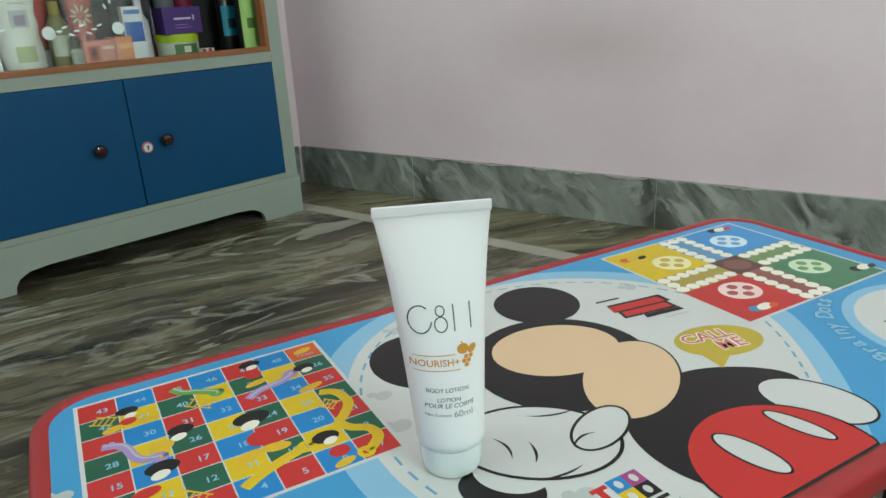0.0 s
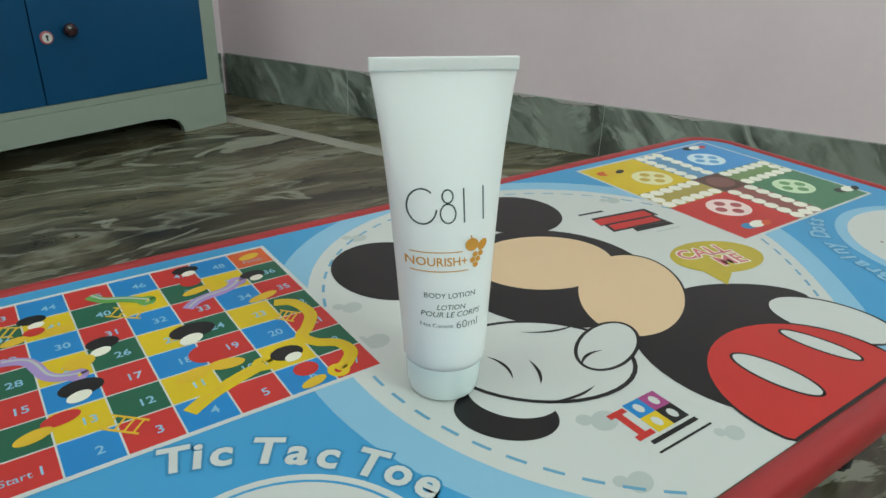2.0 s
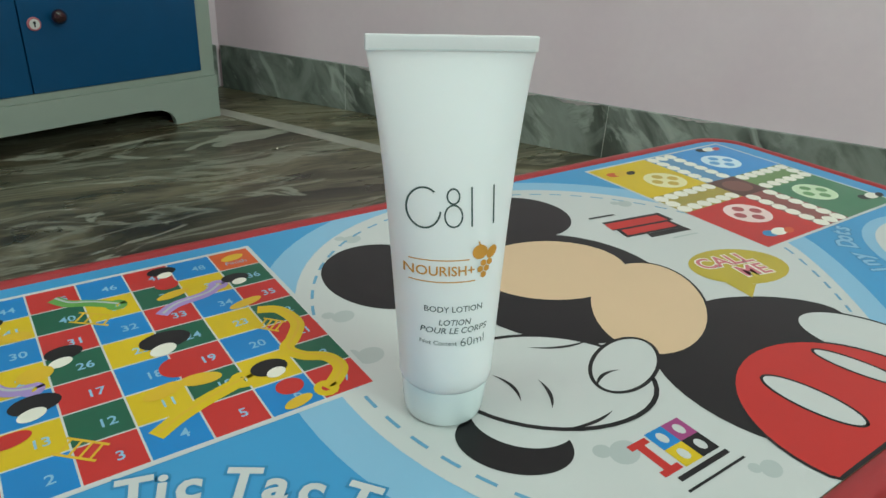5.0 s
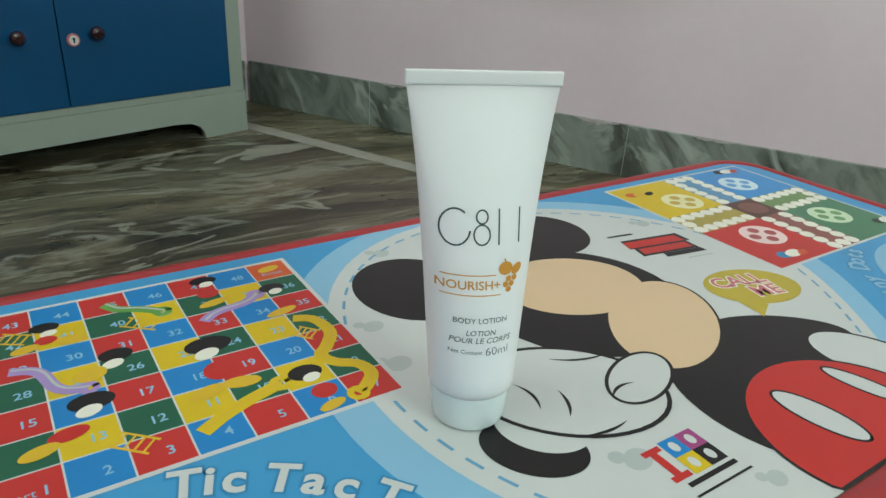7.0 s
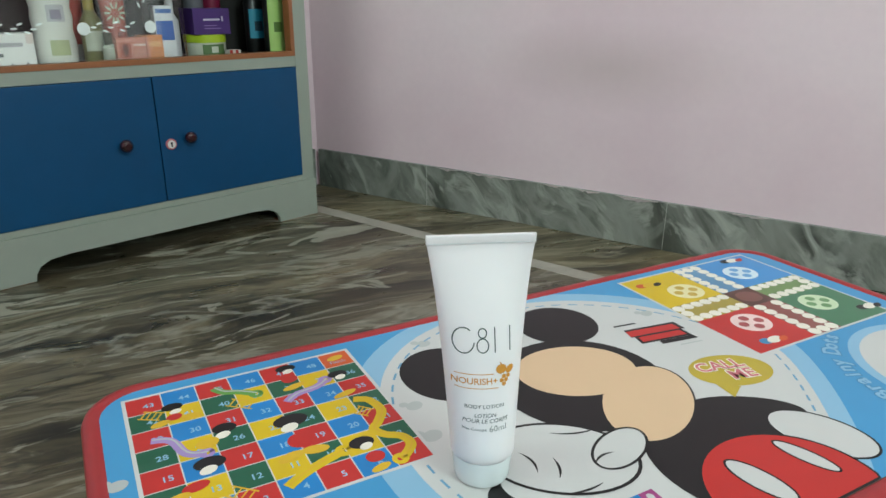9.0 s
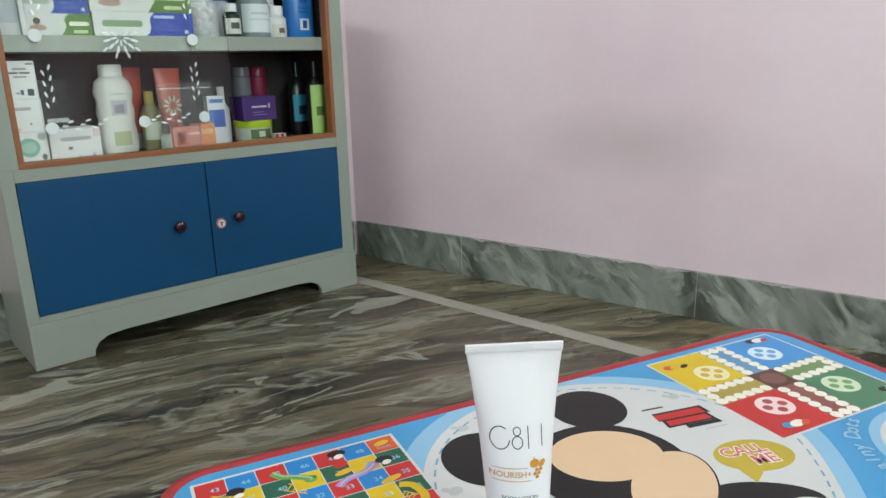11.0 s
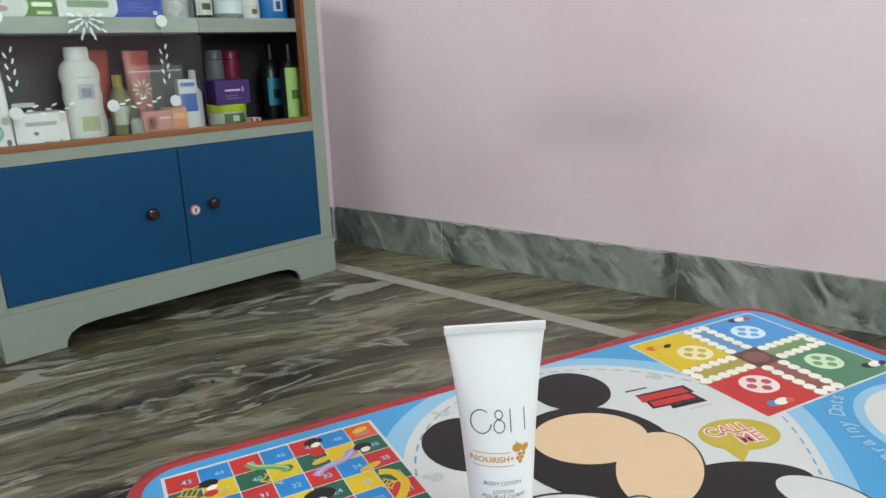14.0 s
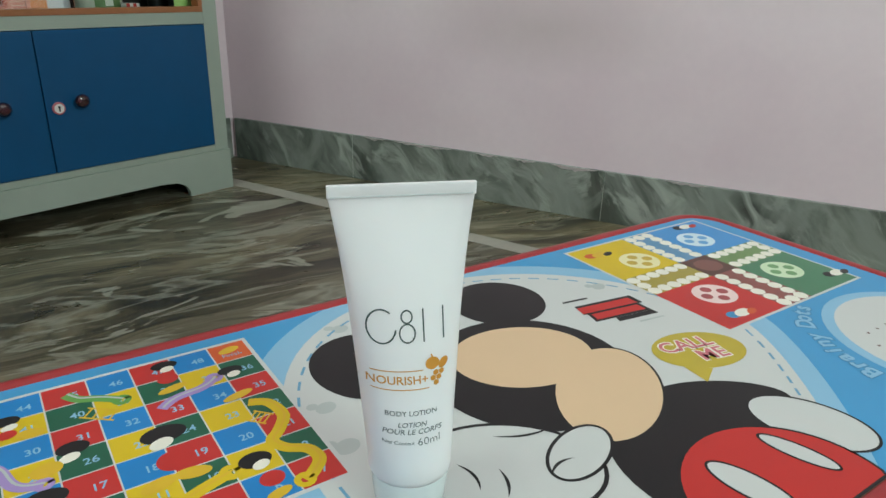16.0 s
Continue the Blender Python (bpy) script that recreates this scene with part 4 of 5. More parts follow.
for pts, w, mat, shade in (([gx(6.1, 3.75), gx(6.5, 3.5), gx(6.62, 2.8), gx(6.32, 2.27), gx(6.05, 1.95), gx(6.22, 1.55), gx(6.6, 1.25), gx(6.68, 0.8), gx(6.4, 0.45), gx(6.15, 0.3)], 0.0066, "p_cell_yellow", "p_gold"),
                           ([gx(3.2, 0.6), gx(3.67, 0.9), gx(4.25, 1.15), gx(4.95, 1.38)], 0.0070, "p_cell_yellow", "p_gold"),
                           (wave(gx(4.3, 4.6), gx(5.75, 5.35), 0.002, 1.0), 0.0062, "p_mauve", "p_faint"),
                           (wave(gx(0.45, 4.4), gx(1.7, 3.1), 0.004, 1.0), 0.006, "p_mauve", "p_faint"),
                           ([gx(2.5, 6.5), gx(2.72, 6.15), gx(3.0, 6.0), gx(3.25, 5.85), gx(3.6, 5.55)], 0.0062, "p_leaf", "p_faint")):
    bm = bmesh.new()
    pts = through_points(pts) if len(pts) < 20 else pts
    ribbon(bm, pts, w, Z[6] + 0.00005)
    outline(bm, oval(*pts[-1], w * 0.55, w * 0.55, 0, 12), w * 0.5, Z[6] + 0.00008)
    tpart("snake", bm, M[mat], board_1)
    bm = bmesh.new()
    ribbon(bm, [(x + w * 0.16, y + w * 0.16) for x, y in pts], w * 0.22, Z[6] + 0.00012)
    tpart("snake_stripe", bm, M[shade], board_1)
for a, b in ((gx(1.85, 1.2), gx(2.4, 0.65)), (gx(5.95, 3.2), gx(6.3, 2.8)), (gx(2.75, 5.45), gx(3.4, 4.9)), (gx(0.9, 5.6), gx(0.35, 5.95))):
    a, b = Vector(a), Vector(b)
    d = b - a
    s = Vector((-d.y, d.x)).normalized() * 0.0042
    strokes = [("ladder_rail", a + k * s, b + k * s, 0.0012, Z[6]) for k in (1, -1)]
    strokes += [("ladder_rung", a + d * u + s, a + d * u - s, 0.001, Z[6] + 0.00003) for u in (0.14, 0.38, 0.62, 0.86)]
    for name, p, q, w, z in strokes:
        bm = bmesh.new()
        ribbon(bm, [tuple(p), tuple(q)], w, z)
        tpart(name, bm, M["p_gold"], board_1)
# plain colour patches printed over the grid
PATCHES = (((4.1, 3.55, 0.50, 0.34), (3.98, 3.2, 0.27, 0.2), (4.07, 2.45, 0.36, 0.36), (3.62, 1.8, 0.38, 0.2), (4.3, 1.82, 0.38, 0.2)),
           ((5.5, 1.5, 0.36, 0.28), (5.56, 1.28, 0.2, 0.15), (5.6, 0.72, 0.27, 0.25), (5.56, 0.2, 0.3, 0.14)),
           ((1.68, 2.6, 0.42, 0.3), (1.6, 2.3, 0.24, 0.18), (1.2, 1.75, 0.35, 0.2), (0.72, 1.46, 0.34, 0.18)),
           ((2.35, 4.1, 0.34, 0.26), (2.25, 3.76, 0.22, 0.16), None, (1.8, 3.56, 0.32, 0.26)),
           ((4.82, 6.68, 0.33, 0.22), (4.84, 6.45, 0.18, 0.14), (4.75, 5.95, 0.26, 0.25), (4.75, 5.4, 0.38, 0.15)),
           ((6.2, 5.5, 0.32, 0.22), (6.23, 5.28, 0.18, 0.14), (6.28, 4.72, 0.27, 0.22), (6.0, 4.2, 0.4, 0.15)),
           ((1.22, 6.0, 0.3, 0.22), (1.28, 5.7, 0.18, 0.13), (1.2, 5.4, 0.22, 0.18), (0.8, 5.18, 0.28, 0.16), (1.65, 5.2, 0.3, 0.2)))
for group in PATCHES:
    for j, (blob, mat) in enumerate(zip(group, ("p_black", "p_cream", "p_red", "p_gold", "p_gold"))):
        if blob:
            bm = bmesh.new()
            flat(bm, oval(*gx(*blob[:2]), blob[2] * cw, blob[3] * ch, (0, 20, 10, 15, -10)[j], 22), Z[6] + 0.00016 + 0.00003 * j)
            tpart("colour_patch", bm, M[mat], board_1)
bm = bmesh.new()
flat(bm, oval(*gx(6.5, 6.6), 0.3 * cw, 0.16 * ch, 15, 18), Z[5])
tpart("colour_patch", bm, M["p_gold"], board_1)


def arc_text(bm, text, cx, cy, r, a0, a1, size, z, offset=0.0, mat=0):
    """Letters set one by one along an arc, tops outwards."""
    for i, ch_ in enumerate(text):
        if ch_ != " ":
            a = a0 + (a1 - a0) * i / (len(text) - 1)
            on_sheet(bm, letters(ch_, size, offset), cx + r * math.cos(radians(a)), cy + r * math.sin(radians(a)), z, a - 90, mat)


# noughts and crosses corner
GXC, GYC = -0.085, -0.090
bm = bmesh.new()
flat(bm, oval(GXC, GYC, 0.0545, 0.0545, 0, 60, PY0 + 0.001), Z[3])
ttt = tpart("round_game_field", bm, M["p_white"])
bm = bmesh.new()
for d in (-0.013, 0.013):
    ribbon(bm, [(GXC + d, GYC - 0.036), (GXC + d, GYC + 0.036)], 0.003, Z[4]), ribbon(bm, [(GXC - 0.036, GYC + d), (GXC + 0.036, GYC + d)], 0.003, Z[4] + 0.00003)
outline(bm, oval(GXC, GYC, 0.051, 0.051, 0, 60, PY0 + 0.003), 0.0012, Z[4])
tpart("game_lines", bm, M["p_sky"], ttt)
a_, b_ = bmesh.new(), bmesh.new()
for word, u, v in (("Tic", 73.8, 65.4), ("Tac", 57.2, 45.6), ("Toe", 37.6, 25.8)):
    arc_text(a_, word, -0.1296, -0.1246, 0.1196, u, v, 0.0196, Z[4] + 0.00006, 0.0016)
    arc_text(b_, word, -0.1296, -0.1246, 0.1196, u, v, 0.0196, Z[5], 0.0006)
tpart("title_outline", a_, M["p_outline"], sheet), tpart("title_letters", b_, M["p_white"], sheet)
# dots corner
DXC, DYC = 0.393, -0.090
bm = bmesh.new()
flat(bm, [(x, y) for x, y in oval(DXC, DYC, 0.074, 0.074, 0, 60, PY0 + 0.001, -0.008)], Z[2] + 0.00006)
tpart("pale_ring", bm, M["p_pale"], sheet)
bm = bmesh.new()
flat(bm, oval(DXC, DYC, 0.066, 0.066, 0, 60, PY0 + 0.001, -0.010), Z[3])
bdf = tpart("round_game_field", bm, M["p_white"])
bm = bmesh.new()
for i in range(9):
    for j in range(6):
        x, y = DXC - 0.048 + 0.012 * i, DYC - 0.03 + 0.0125 * j
        if (x - DXC) ** 2 + (y - DYC) ** 2 < 0.056 ** 2:
            flat(bm, oval(x, y, 0.0011, 0.0011, 0, 8), Z[4])
tpart("printed_dots", bm, M["p_brown"], bdf)
a_, b_ = bmesh.new(), bmesh.new()
arc_text(a_, "Brainy Dots", DXC, DYC, 0.0865, 176, 116, 0.0168, Z[3] + 0.00005, 0.0013)
arc_text(b_, "Brainy Dots", DXC, DYC, 0.0865, 176, 116, 0.0168, Z[4], 0.0005)
tpart("title_outline", a_, M["p_outline"], sheet), tpart("title_letters", b_, M["p_pale"], sheet)

# four-colour cross board
LX0, LX1, LY0, LY1 = 0.2805, 0.447, -0.005, 0.1505
lw, lh = (LX1 - LX0), (LY1 - LY0)


def lp(u, v):
    return LX0 + u * lw, LY0 + v * lh


bm = bmesh.new()
flat(bm, [(LX0 - 0.0022, LY0 - 0.0022), (LX1 + 0.0022, LY0 - 0.0022), (LX1 + 0.0022, LY1 + 0.0022), (LX0 - 0.0022, LY1 + 0.0022)], Z[3] + 0.00006)
ludo = tpart("cross_board", bm, M["p_white"], None, "four-colour cross board")
q = 0.40
for pts, mat in (([(0, 1 - q), (q, 1 - q), (q, 1), (0, 1)], "p_cell_yellow"), ([(1 - q, 1 - q), (1, 1 - q), (1, 1), (1 - q, 1)], "3b8dcf"), ([(1 - q, 0), (1, 0), (1, q), (1 - q, q)], "447a58"), ([(0, 0), (q, 0), (q, q), (0, q)], "p_cell_red"),
                 ([(q, 1 - q), (1 - q, 1 - q), (1 - q, 1), (q, 1)], "5f8fb5"), ([(1 - q, q), (1, q), (1, 1 - q), (1 - q, 1 - q)], "6f8b52"), ([(q, 0), (1 - q, 0), (1 - q, q), (q, q)], "8a4a42"), ([(0, q), (q, q), (q, 1 - q), (0, 1 - q)], "a8953c"), ([(q, q), (1 - q, q), (1 - q, 1 - q), (q, 1 - q)], "p_brown")):
    bm = bmesh.new()
    flat(bm, [lp(*p) for p in pts], Z[4])
    tpart("colour_field", bm, M[mat] if mat in M else tint(mat, 0.32), ludo)
spots = [(u, v) for i in range(6) for k in (0.434, 0.566) for s in [0.033 + 0.0667 * i] for u, v in ((k, s), (k, 1 - s), (s, k), (1 - s, k))]
for u, v in spots + [(0.5, 0.033), (0.5, 0.967), (0.033, 0.5), (0.967, 0.5)]:
    bm = bmesh.new()
    flat(bm, oval(*lp(u, v), 0.0056, 0.0052, 0, 16), Z[5])
    tpart("track_spot", bm, M["p_cream"], ludo)
for (u, v), mat, ground in (((0.25, 0.73), "c9a83a", "e9dfae"), ((0.75, 0.78), "5f9fd2", "d3e2ee"), ((0.77, 0.26), "6d9a62", "cfdfbd"), ((0.24, 0.26), "a8464a", "efd2ce")):
    bm = bmesh.new()
    x, y = lp(u, v)
    flat(bm, oval(x, y, 0.0175, 0.016, 0, 32), Z[5], 0)
    for dx, dy in ((-1, 0), (1, 0), (0, 1), (0, -1)):
        flat(bm, oval(x + 0.009 * dx, y + 0.008 * dy, 0.0046, 0.0042, 0, 16), Z[6], 1)
    tpart("home_circle", bm, [tint(ground, 0.32), tint(mat, 0.32)], ludo)
bm = bmesh.new()
flat(bm, oval(*lp(0.5, 0.5), 0.016, 0.0145, 0, 32), Z[5], 0)
flat(bm, oval(*lp(0.5, 0.5), 0.0125, 0.011, 0, 32), Z[6], 1)
tpart("centre_circle", bm, [M["p_brown"], tint("7a4a40", 0.32)], ludo)
for u, v, cols in ((0.12, 0.90, ("p_orange", "p_gold", "p_black")), (0.86, 0.955, ("p_black", "p_cream", "p_red")), (0.96, 0.09, ("p_black", "p_cream", "p_black")), (0.17, 0.07, ("p_outline", "p_cream", "p_orange"))):
    x, y = lp(u, v)
    for j, (dx, dy, rx, ry) in enumerate(((-0.007, 0.001, 0.006, 0.0045), (0.002, 0.0, 0.008, 0.0045), (0.010, -0.002, 0.0055, 0.003))):
        bm = bmesh.new()
        flat(bm, oval(x + dx, y + dy, rx, ry, 10 * j, 18), Z[6] + 0.00003 * j)
        tpart("colour_patch", bm, M[cols[j]], ludo)

# big plain colour shapes in the middle field
def shape(name, pts, mat, z, edge=None, parent=sheet):
    bm = bmesh.new()
    flat(bm, pts, z, 0)
    if edge:
        outline(bm, pts, edge, z + 0.00005, 1)
    return tpart(name, bm, [M[mat], M["p_black"]], parent)


LOWY = PY0 + 0.0006
shape("colour_shape", oval(0.0555, 0.082, 0.0345, 0.038, 0), "p_black", Z[4])
shape("colour_shape", oval(0.173, 0.108, 0.034, 0.0335, 0), "p_black", Z[4] + 0.00002)
shape("colour_shape", oval(0.134, 0.028, 0.062, 0.061, 0), "p_black", Z[4] + 0.00012)
shape("colour_shape", oval(0.148, -0.082, 0.040, 0.050, 0, 40, LOWY), "p_black", Z[4] + 0.00004)
shape("colour_shape", oval(0.205, -0.052, 0.040, 0.017, -30), "p_black", Z[4] + 0.00008)
shape("colour_shape", oval(0.157, -0.013, 0.049, 0.030, 38), "p_tan", Z[5], 0.0014)
shape("colour_shape", oval(0.140, 0.042, 0.045, 0.035, -15), "p_tan", Z[5] + 0.00008)
shape("colour_shape", oval(0.226, -0.092, 0.021, 0.032, 25, 40, LOWY), "p_white", Z[5], 0.0016)
shape("colour_shape", oval(0.166, -0.119, 0.053, 0.050, 0, 48, LOWY), "p_red", Z[6], 0.0016)
shape("colour_shape", oval(0.1535, -0.104, 0.0215, 0.0088, -80), "p_white", Z[7], 0.0014)
shape("colour_shape", oval(0.196, -0.102, 0.0195, 0.0062, -75), "p_white", Z[7], 0.0014)
shape("colour_shape", oval(0.198, -0.066, 0.034, 0.016, -22), "p_black", Z[4] + 0.00010)
shape("colour_shape", oval(0.028, -0.057, 0.0225, 0.0165, -48), "p_black", Z[5])
shape("colour_shape", oval(0.040, -0.048, 0.021, 0.017, -50), "p_white", Z[6])
shape("colour_shape", oval(0.067, -0.034, 0.046, 0.033, -34), "p_white", Z[7], 0.0022)
shape("colour_shape", oval(0.104, -0.044, 0.024, 0.0135, 22), "p_white", Z[7] + 0.00012, 0.0018)
bm = bmesh.new()
for a, b, s in (((0.047, -0.020), (0.046, -0.040), 0.003), ((0.062, -0.033), (0.054, -0.050), 0.002), ((0.075, -0.012), (0.105, -0.022), -0.003), ((0.080, -0.050), (0.098, -0.046), 0.003), ((0.050, -0.062), (0.074, -0.064), -0.002)):
    ribbon(bm, bent(a, b, s), 0.0017, Z[8] + 0.0001, taper=True)
tpart("brush_stroke", bm, M["p_black"], sheet)

# speech bubble
bm = bmesh.new()
flat(bm, oval(0.240, -0.011, 0.032, 0.0215, -15), Z[5])
flat(bm, [(0.214, -0.020), (0.228, -0.030), (0.212, -0.038)], Z[5] + 0.00004)
bub = tpart("speech_bubble", bm, M["p_olive"], None, "mustard speech bubble")
a_, b_ = bmesh.new(), bmesh.new()
for s, x, y in (("CALL", 0.237, -0.003), ("ME", 0.243, -0.019)):
    on_sheet(a_, letters(s, 0.0165, 0.0012), x, y, Z[6], -12), on_sheet(b_, letters(s, 0.0165, 0.0003), x, y, Z[7], -12)
tpart("bubble_outline", a_, M["p_cream"], bub), tpart("bubble_letters", b_, M["p_pink"], bub)
# badge: plain bars
for k, (x, y, w_, h_, mat) in enumerate(((0.238, 0.064, 0.052, 0.013, "p_black"), (0.236, 0.0635, 0.048, 0.009, "p_red"), (0.236, 0.052, 0.048, 0.012, "p_black"), (0.236, 0.0525, 0.042, 0.008, "p_red"), (0.243, 0.042, 0.034, 0.0055, "p_black"), (0.222, 0.081, 0.022, 0.0022, "p_black"), (0.248, 0.033, 0.022, 0.0016, "p_faint"))):
    bm = bmesh.new()
    c_, s_ = math.cos(radians(-8)), math.sin(radians(-8))
    flat(bm, [(x + c_ * a * w_ / 2 - s_ * b * h_ / 2, y + s_ * a * w_ / 2 + c_ * b * h_ / 2) for a, b in ((-1, -1), (1, -1), (0.93, 1), (-0.95, 1))], Z[4] + 0.00003 * k)
    tpart("badge_bar", bm, M[mat], sheet)
# maker's mark: plain coloured shapes
for k, (x0_, y0_, x1_, y1_, mat) in enumerate(((0.0625, -0.0845, 0.0725, -0.0815, "p_red"), (0.0652, -0.097, 0.0692, -0.0845, "p_red"), (0.0625, -0.100, 0.0725, -0.097, "p_red"), (0.0735, -0.0905, 0.0835, -0.0805, "p_cell_blue"), (0.0835, -0.0905, 0.0935, -0.0805, "p_magenta"), (0.0735, -0.1005, 0.0835, -0.0905, "p_cell_yellow"), (0.0835, -0.1005, 0.0935, -0.0905, "p_black"), (0.066, -0.1045, 0.0945, -0.1022, "p_black"), (0.064, -0.1094, 0.097, -0.1083, "p_black"))):
    bm = bmesh.new()
    flat(bm, [(x0_, y0_), (x1_, y0_), (x1_, y1_), (x0_, y1_)], Z[4] + 0.00001 * k)
    tpart("mark_block", bm, M[mat], sheet)
for x, y in ((0.0785, -0.0855), (0.0885, -0.0855), (0.0785, -0.0955), (0.0885, -0.0955)):
    bm = bmesh.new()
    flat(bm, oval(x, y, 0.0022, 0.003, 0, 12), Z[5] + 0.0001)
    tpart("mark_spot", bm, M["p_white"], sheet)

# press the printed layers close to the board
for ob in table.children_recursive:
    if ob.name.split(".")[0] not in ("tabletop", "rim", "leg_frame"):
        for v in ob.data.vertices:
            v.co.z = H + (v.co.z - H) * 0.35

# ---------------------------------------------------------------- the lotion tube
TURN = -22.0
lot = thing("lotion_tube", pose(0.0183, -0.0240, H + 0.0006, 0, 0, TURN), "white squeeze tube of body lotion standing on its cap", "tube")
TOPZ, SHOULDER = 0.1385, 0.021


def half_size(h):
    """Half width and half depth of the tube's body at height h."""
    t = min(1.0, max(0.0, (h - SHOULDER) / (TOPZ - SHOULDER)))
    return 0.0178 + 0.0070 * t + 0.0029 * t ** 4, 0.0178 * (1 - t ** 1.7) + 0.0006


def lean(h):
    return -0.0036 * max(0, h - SHOULDER) / (TOPZ - SHOULDER)


bm = bmesh.new()
SEG, ROWSN = 64, 40
rows = []
for r, h in ((0.0155, 0.0165), (0.0172, 0.0170), (0.0179, 0.0186)):
    rows.append([bm.verts.new((r * math.cos(2 * math.pi * i / SEG), r * math.sin(2 * math.pi * i / SEG), h)) for i in range(SEG)])
for k in range(ROWSN + 1):
    h = SHOULDER + (TOPZ - SHOULDER) * k / ROWSN
    a, b = half_size(h)
    row = []
    for i in range(SEG):
        th = 2 * math.pi * i / SEG
        c, s = math.cos(th), math.sin(th)
        row.append(bm.verts.new((lean(h) + a * c, b * s, h)))
    rows.append(row)
for a, b in zip(rows, rows[1:]):
    for i in range(SEG):
        bm.faces.new((a[i], a[(i + 1) % SEG], b[(i + 1) % SEG], b[i]))
bm.faces.new(rows[0][::-1])
bm.faces.new(rows[-1])
part("tube_body", bm, M["tube"], lot, smooth=60)
# the welded crimp, pressed with a fine row of dots
bm = boxed((-0.0280 + lean(TOPZ), -0.0011, TOPZ - 0.0006), (0.0280 + lean(TOPZ), 0.0011, TOPZ + 0.0044), 0.0004)
cr = part("crimp", bm, M["tube"], lot)
bm = bmesh.new()
for i in range(62):
    x = -0.0265 + lean(TOPZ) + 0.053 * i / 61
    box(bm, (x - 0.00022, -0.00128, TOPZ - 0.0002), (x + 0.00022, -0.001, TOPZ + 0.0003))
part("crimp_dots", bm, M["cap"], cr)
cap = part("cap", lathe([(0, 0), (0.0140, 0), (0.0150, 0.0006), (0.0156, 0.0020), (0.0159, 0.0045), (0.0169, 0.0160), (0.0168, 0.0172), (0, 0.0172)], 64), M["cap"], lot, "smooth white flip cap", smooth=35)

def on_tube(v):
    """Wraps a flat point (across, height) onto the front of the tube."""
    a, b = half_size(v.y)
    x = v.x
    k = max(0.0, 1 - (x / a) ** 2)
    return (x + lean(v.y), -b * math.sqrt(k) - 0.00012, v.y)


def tube_print(name, shapes, mat, label=""):
    bm = bmesh.new()
    for s, x, y in shapes:
        put(bm, s, lambda v: on_tube(Vector((v.x + x, v.y + y, 0))))
    return part(name, bm, mat, lot, label)


def stroke(pts, w):
    b = bmesh.new()
    ribbon(b, pts, w, 0)
    b.verts.index_update()
    out = [v.co.copy() for v in b.verts], [tuple(v.index for v in f.verts) for f in b.faces]
    b.free()
    return out


def patchy(pts):
    return [Vector((x, y, 0)) for x, y in pts], [tuple(range(len(pts)))]


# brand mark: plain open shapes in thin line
mark = [(stroke(oval(-0.0112, 0.0893, 0.0055, 0.0068, 0, 30, a0=50, a1=350), 0.00065), 0, 0), (stroke(oval(-0.0014, 0.0931, 0.0021, 0.0025, 0, 22, a1=359), 0.0006), 0, 0), (stroke(oval(-0.0014, 0.0865, 0.0030, 0.0037, 0, 26, a1=359), 0.0006), 0, 0)]
for x in (0.0050, 0.0131):
    mark.append((stroke([(x, 0.0826), (x, 0.0960)], 0.0006), 0, 0))
tube_print("brand_mark", mark, M["ink"], "thin dark brand mark")
rules = [(stroke([(-0.0163 + w_ * i / 10, h) for i in range(11)], 0.0004), 0, 0) for h, w_ in ((0.0634, 0.0225), (0.0712, 0.0203))]

def tube_print_up(name, shapes, mat, lift, label=""):
    ob = tube_print(name, shapes, mat, label)
    for v in ob.data.vertices:
        v.co.y -= lift
    return ob


tube_print_up("name_letters", rules + [(letters("NOURISH+", 0.0049, 0.00005), -0.0060, 0.0672)], M["ink_orange"], 0.0001, "orange lettering")
fruit = [(patchy(oval(0.0080, 0.0732, 0.0029, 0.0026, 0, 18)), 0, 0), (patchy(oval(0.0126, 0.0724, 0.0025, 0.0018, 50, 18)), 0, 0), (stroke([(0.0080, 0.0757), (0.0076, 0.0770)], 0.0006), 0, 0)]
for x, y in ((0.0093, 0.0690), (0.0117, 0.0690), (0.0081, 0.0669), (0.0105, 0.0669), (0.0093, 0.0648)):
    fruit.append((patchy(oval(x, y, 0.00125, 0.00125, 30, 6)), 0, 0))
tube_print_up("fruit_mark", [(sh_, x_, y_ + 0.0002) for sh_, x_, y_ in fruit], M["ink_orange"], 0.0001, "orange pumpkin and honeycomb mark")
tube_print("small_letters", [(letters("BODY LOTION", 0.0031, 0.00001), -0.0012, 0.0530), (letters("LOTION", 0.0031, 0.00001, 0.2), -0.0012, 0.0480), (letters("POUR LE CORPS", 0.0033, 0.00001, 0.2), -0.0010, 0.0448), (letters("Net Content", 0.0024), -0.0068, 0.0398), (letters("60ml", 0.0050, -0.00006), 0.0056, 0.0400)], M["ink"], "small dark lettering")

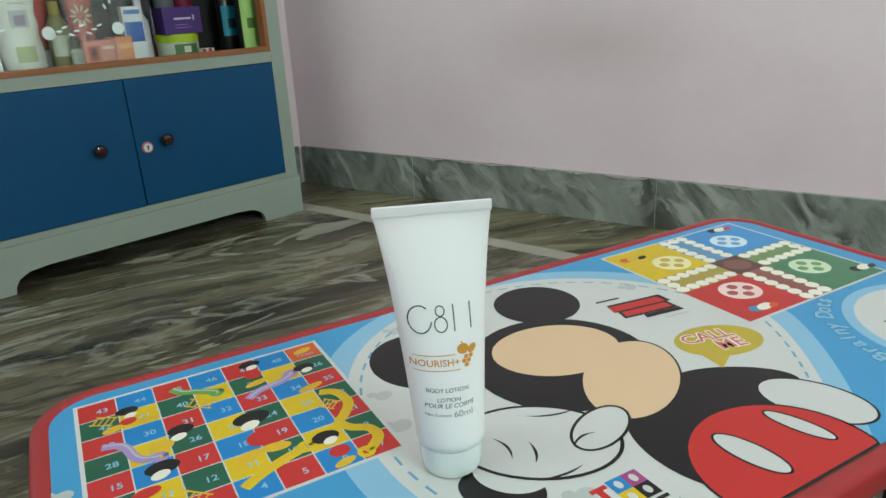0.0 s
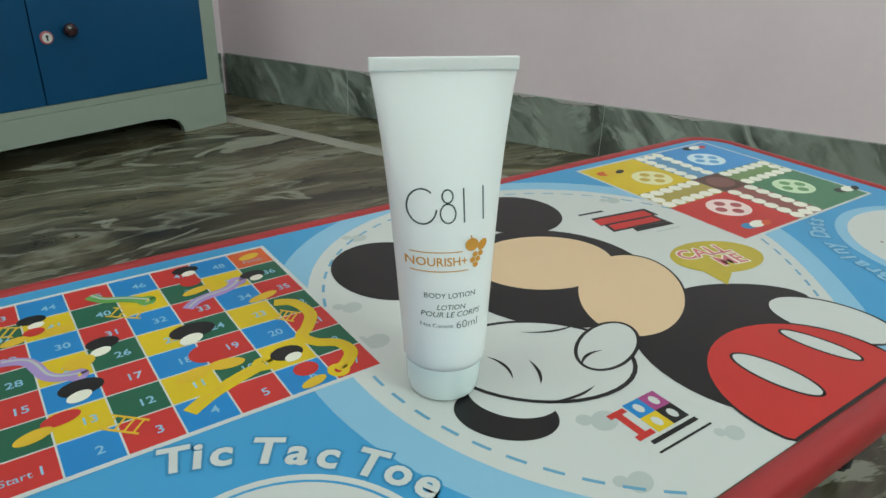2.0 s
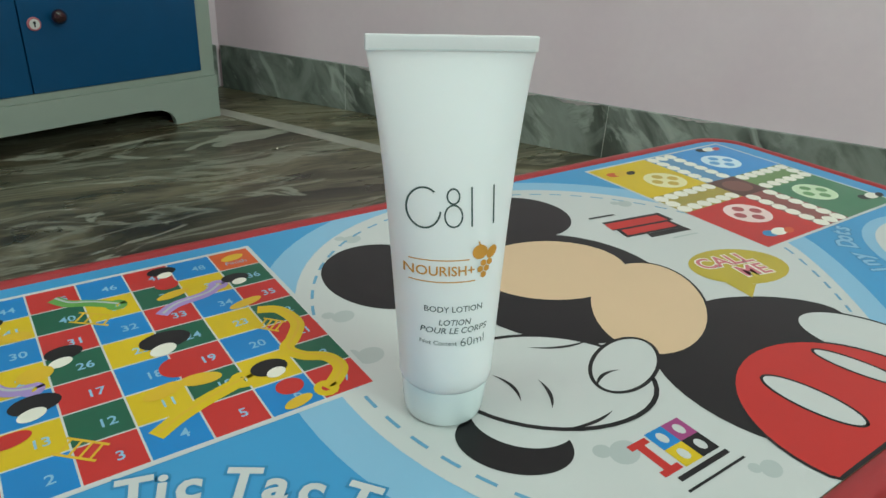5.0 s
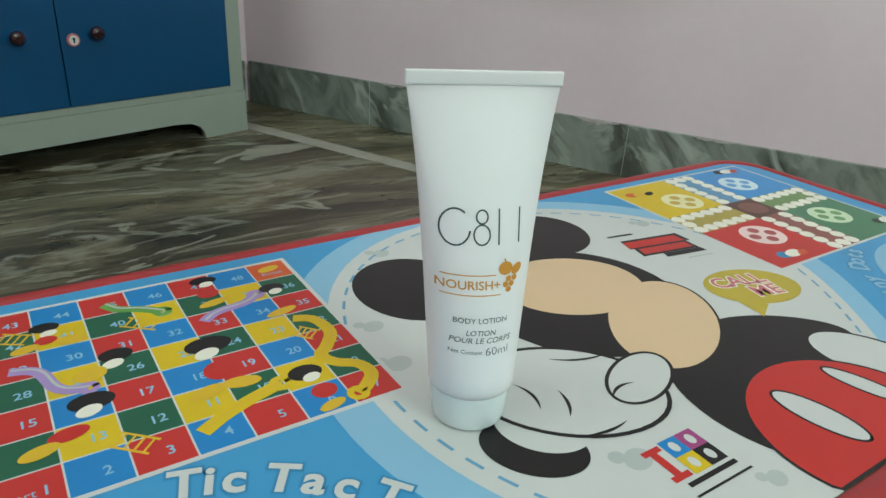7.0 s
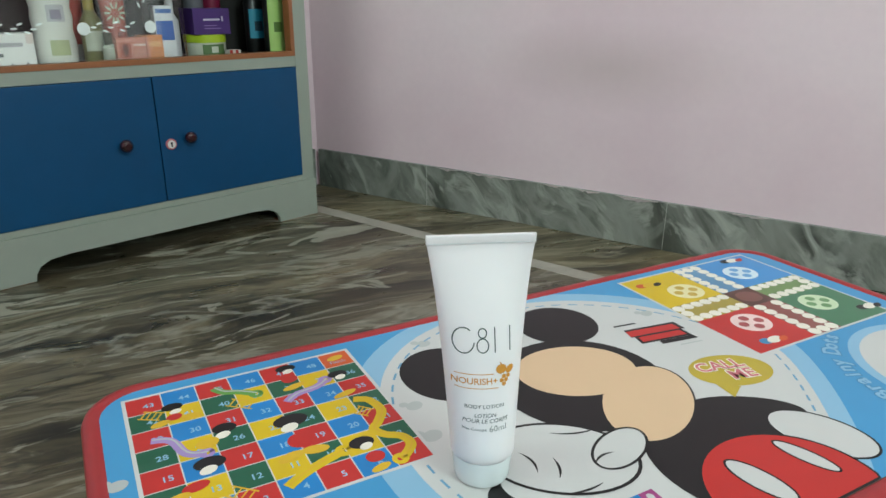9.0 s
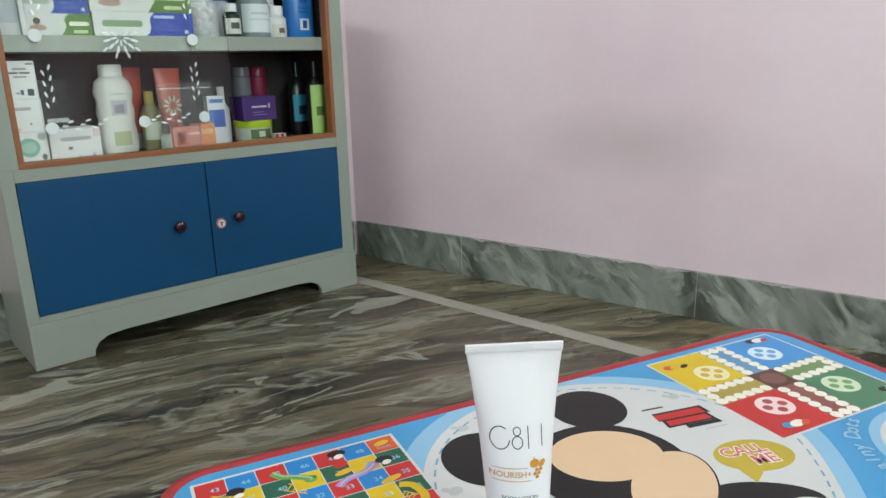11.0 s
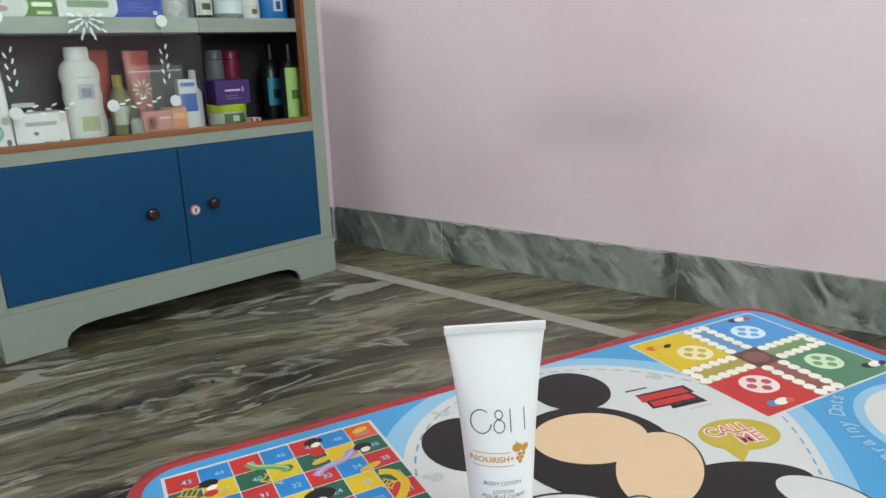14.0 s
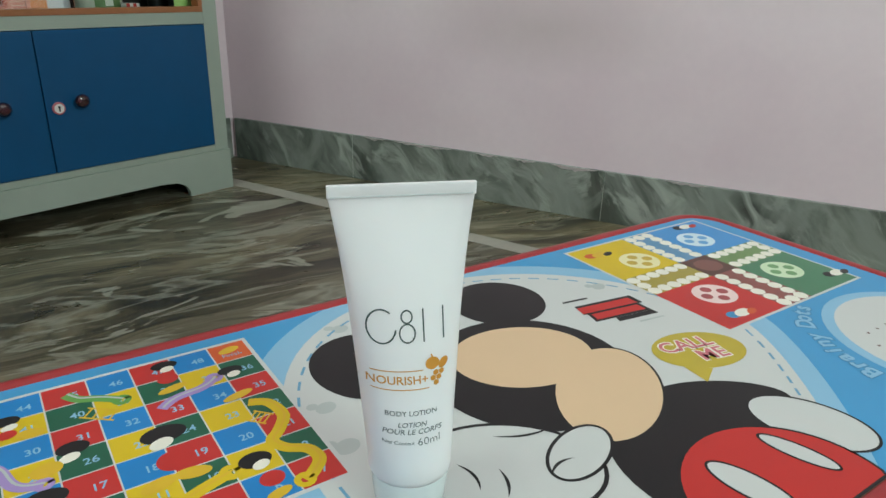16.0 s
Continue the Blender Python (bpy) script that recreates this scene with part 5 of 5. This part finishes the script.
# ---------------------------------------------------------------- window light
def window(name, p, q, a, b, sill, head, watts):
    """An unseen window added to a wall: frame, glass and an area lamp as daylight fill."""
    d = (q - p).normalized()
    n = Vector((-d.y, d.x, 0))
    m = Matrix.Translation(p) @ Matrix.Rotation(math.atan2(d.y, d.x), 4, "Z")
    ob = thing(name, m, "unseen wooden framed window, added to let in fill light", "window", kind="structure")
    mid_ = (a + b) / 2
    for lo, hi in (((a, -0.09, sill), (a + 0.05, -0.04, head)), ((b - 0.05, -0.09, sill), (b, -0.04, head)), ((a + 0.05, -0.09, sill), (b - 0.05, -0.04, sill + 0.05)), ((a + 0.05, -0.09, head - 0.05), (b - 0.05, -0.04, head)), ((mid_ - 0.025, -0.09, sill + 0.05), (mid_ + 0.025, -0.04, head - 0.05))):
        part("window_frame", boxed(lo, hi, 0.003), M["trim"], ob)
    for x0_, x1_ in ((a + 0.05, mid_ - 0.025), (mid_ + 0.025, b - 0.05)):
        g = part("pane", boxed((x0_, -0.068, sill + 0.05), (x1_, -0.064, head - 0.05)), M["glass"], ob)
        g.visible_shadow = False
    c = p + d * mid_ + Vector((0, 0, (sill + head) / 2))
    window_light(name + "_fill", c - n * 0.02, c + n, b - a - 0.1, head - sill - 0.1, watts, (0.83, 0.99, 1.0))


# both windows are out of view, placed and sized only for their fill light
window("added_window_1", A, D, 1.5, 2.9, 0.85, 2.15, 2)
window("added_window_2", D, B, 0.08, 0.98, 0.75, 2.1, 32)

# a fluorescent tube high on the wall: it throws the cabinet's shadow into the corner
LAMP_AT = A + 0.705 * E2 + Vector((0, 0, 2.5))
lamp_m = Matrix.Translation(LAMP_AT) @ Matrix.Rotation(SIDE, 4, "Z")
batten = thing("tube_light", lamp_m, "white fluorescent tube light on a batten, fixed high on the wall", "lamp")
part("batten", boxed((-0.62, 0.0, -0.03), (0.62, 0.03, 0.03), 0.004), M["ceiling"], batten)
for x in (-0.61, 0.59):
    part("lamp_holder", boxed((x, 0.03, -0.02), (x + 0.02, 0.075, 0.02), 0.003), M["ceiling"], batten)
glow = Mat("fluorescent_glass")
glow.b.inputs["Emission Color"].default_value, glow.b.inputs["Emission Strength"].default_value = (0.86, 1.0, 0.98, 1), 4.0
bm = lathe([(0, -0.588), (0.013, -0.588), (0.013, 0.588), (0, 0.588)], 16)
part("glass_tube", bm, glow.m, batten, smooth=40).matrix_local = pose(0, 0.055, 0, 0, 90, 0)
lamp_n = Vector((-E2.y, E2.x, 0))
lamp_p = LAMP_AT + lamp_n * 0.085
window_light("tube_light_glow", lamp_p, lamp_p + lamp_n * 1.6 + Vector((0, 0, -0.55)), 1.18, 0.05, 19.5, (0.82, 1.0, 0.98))
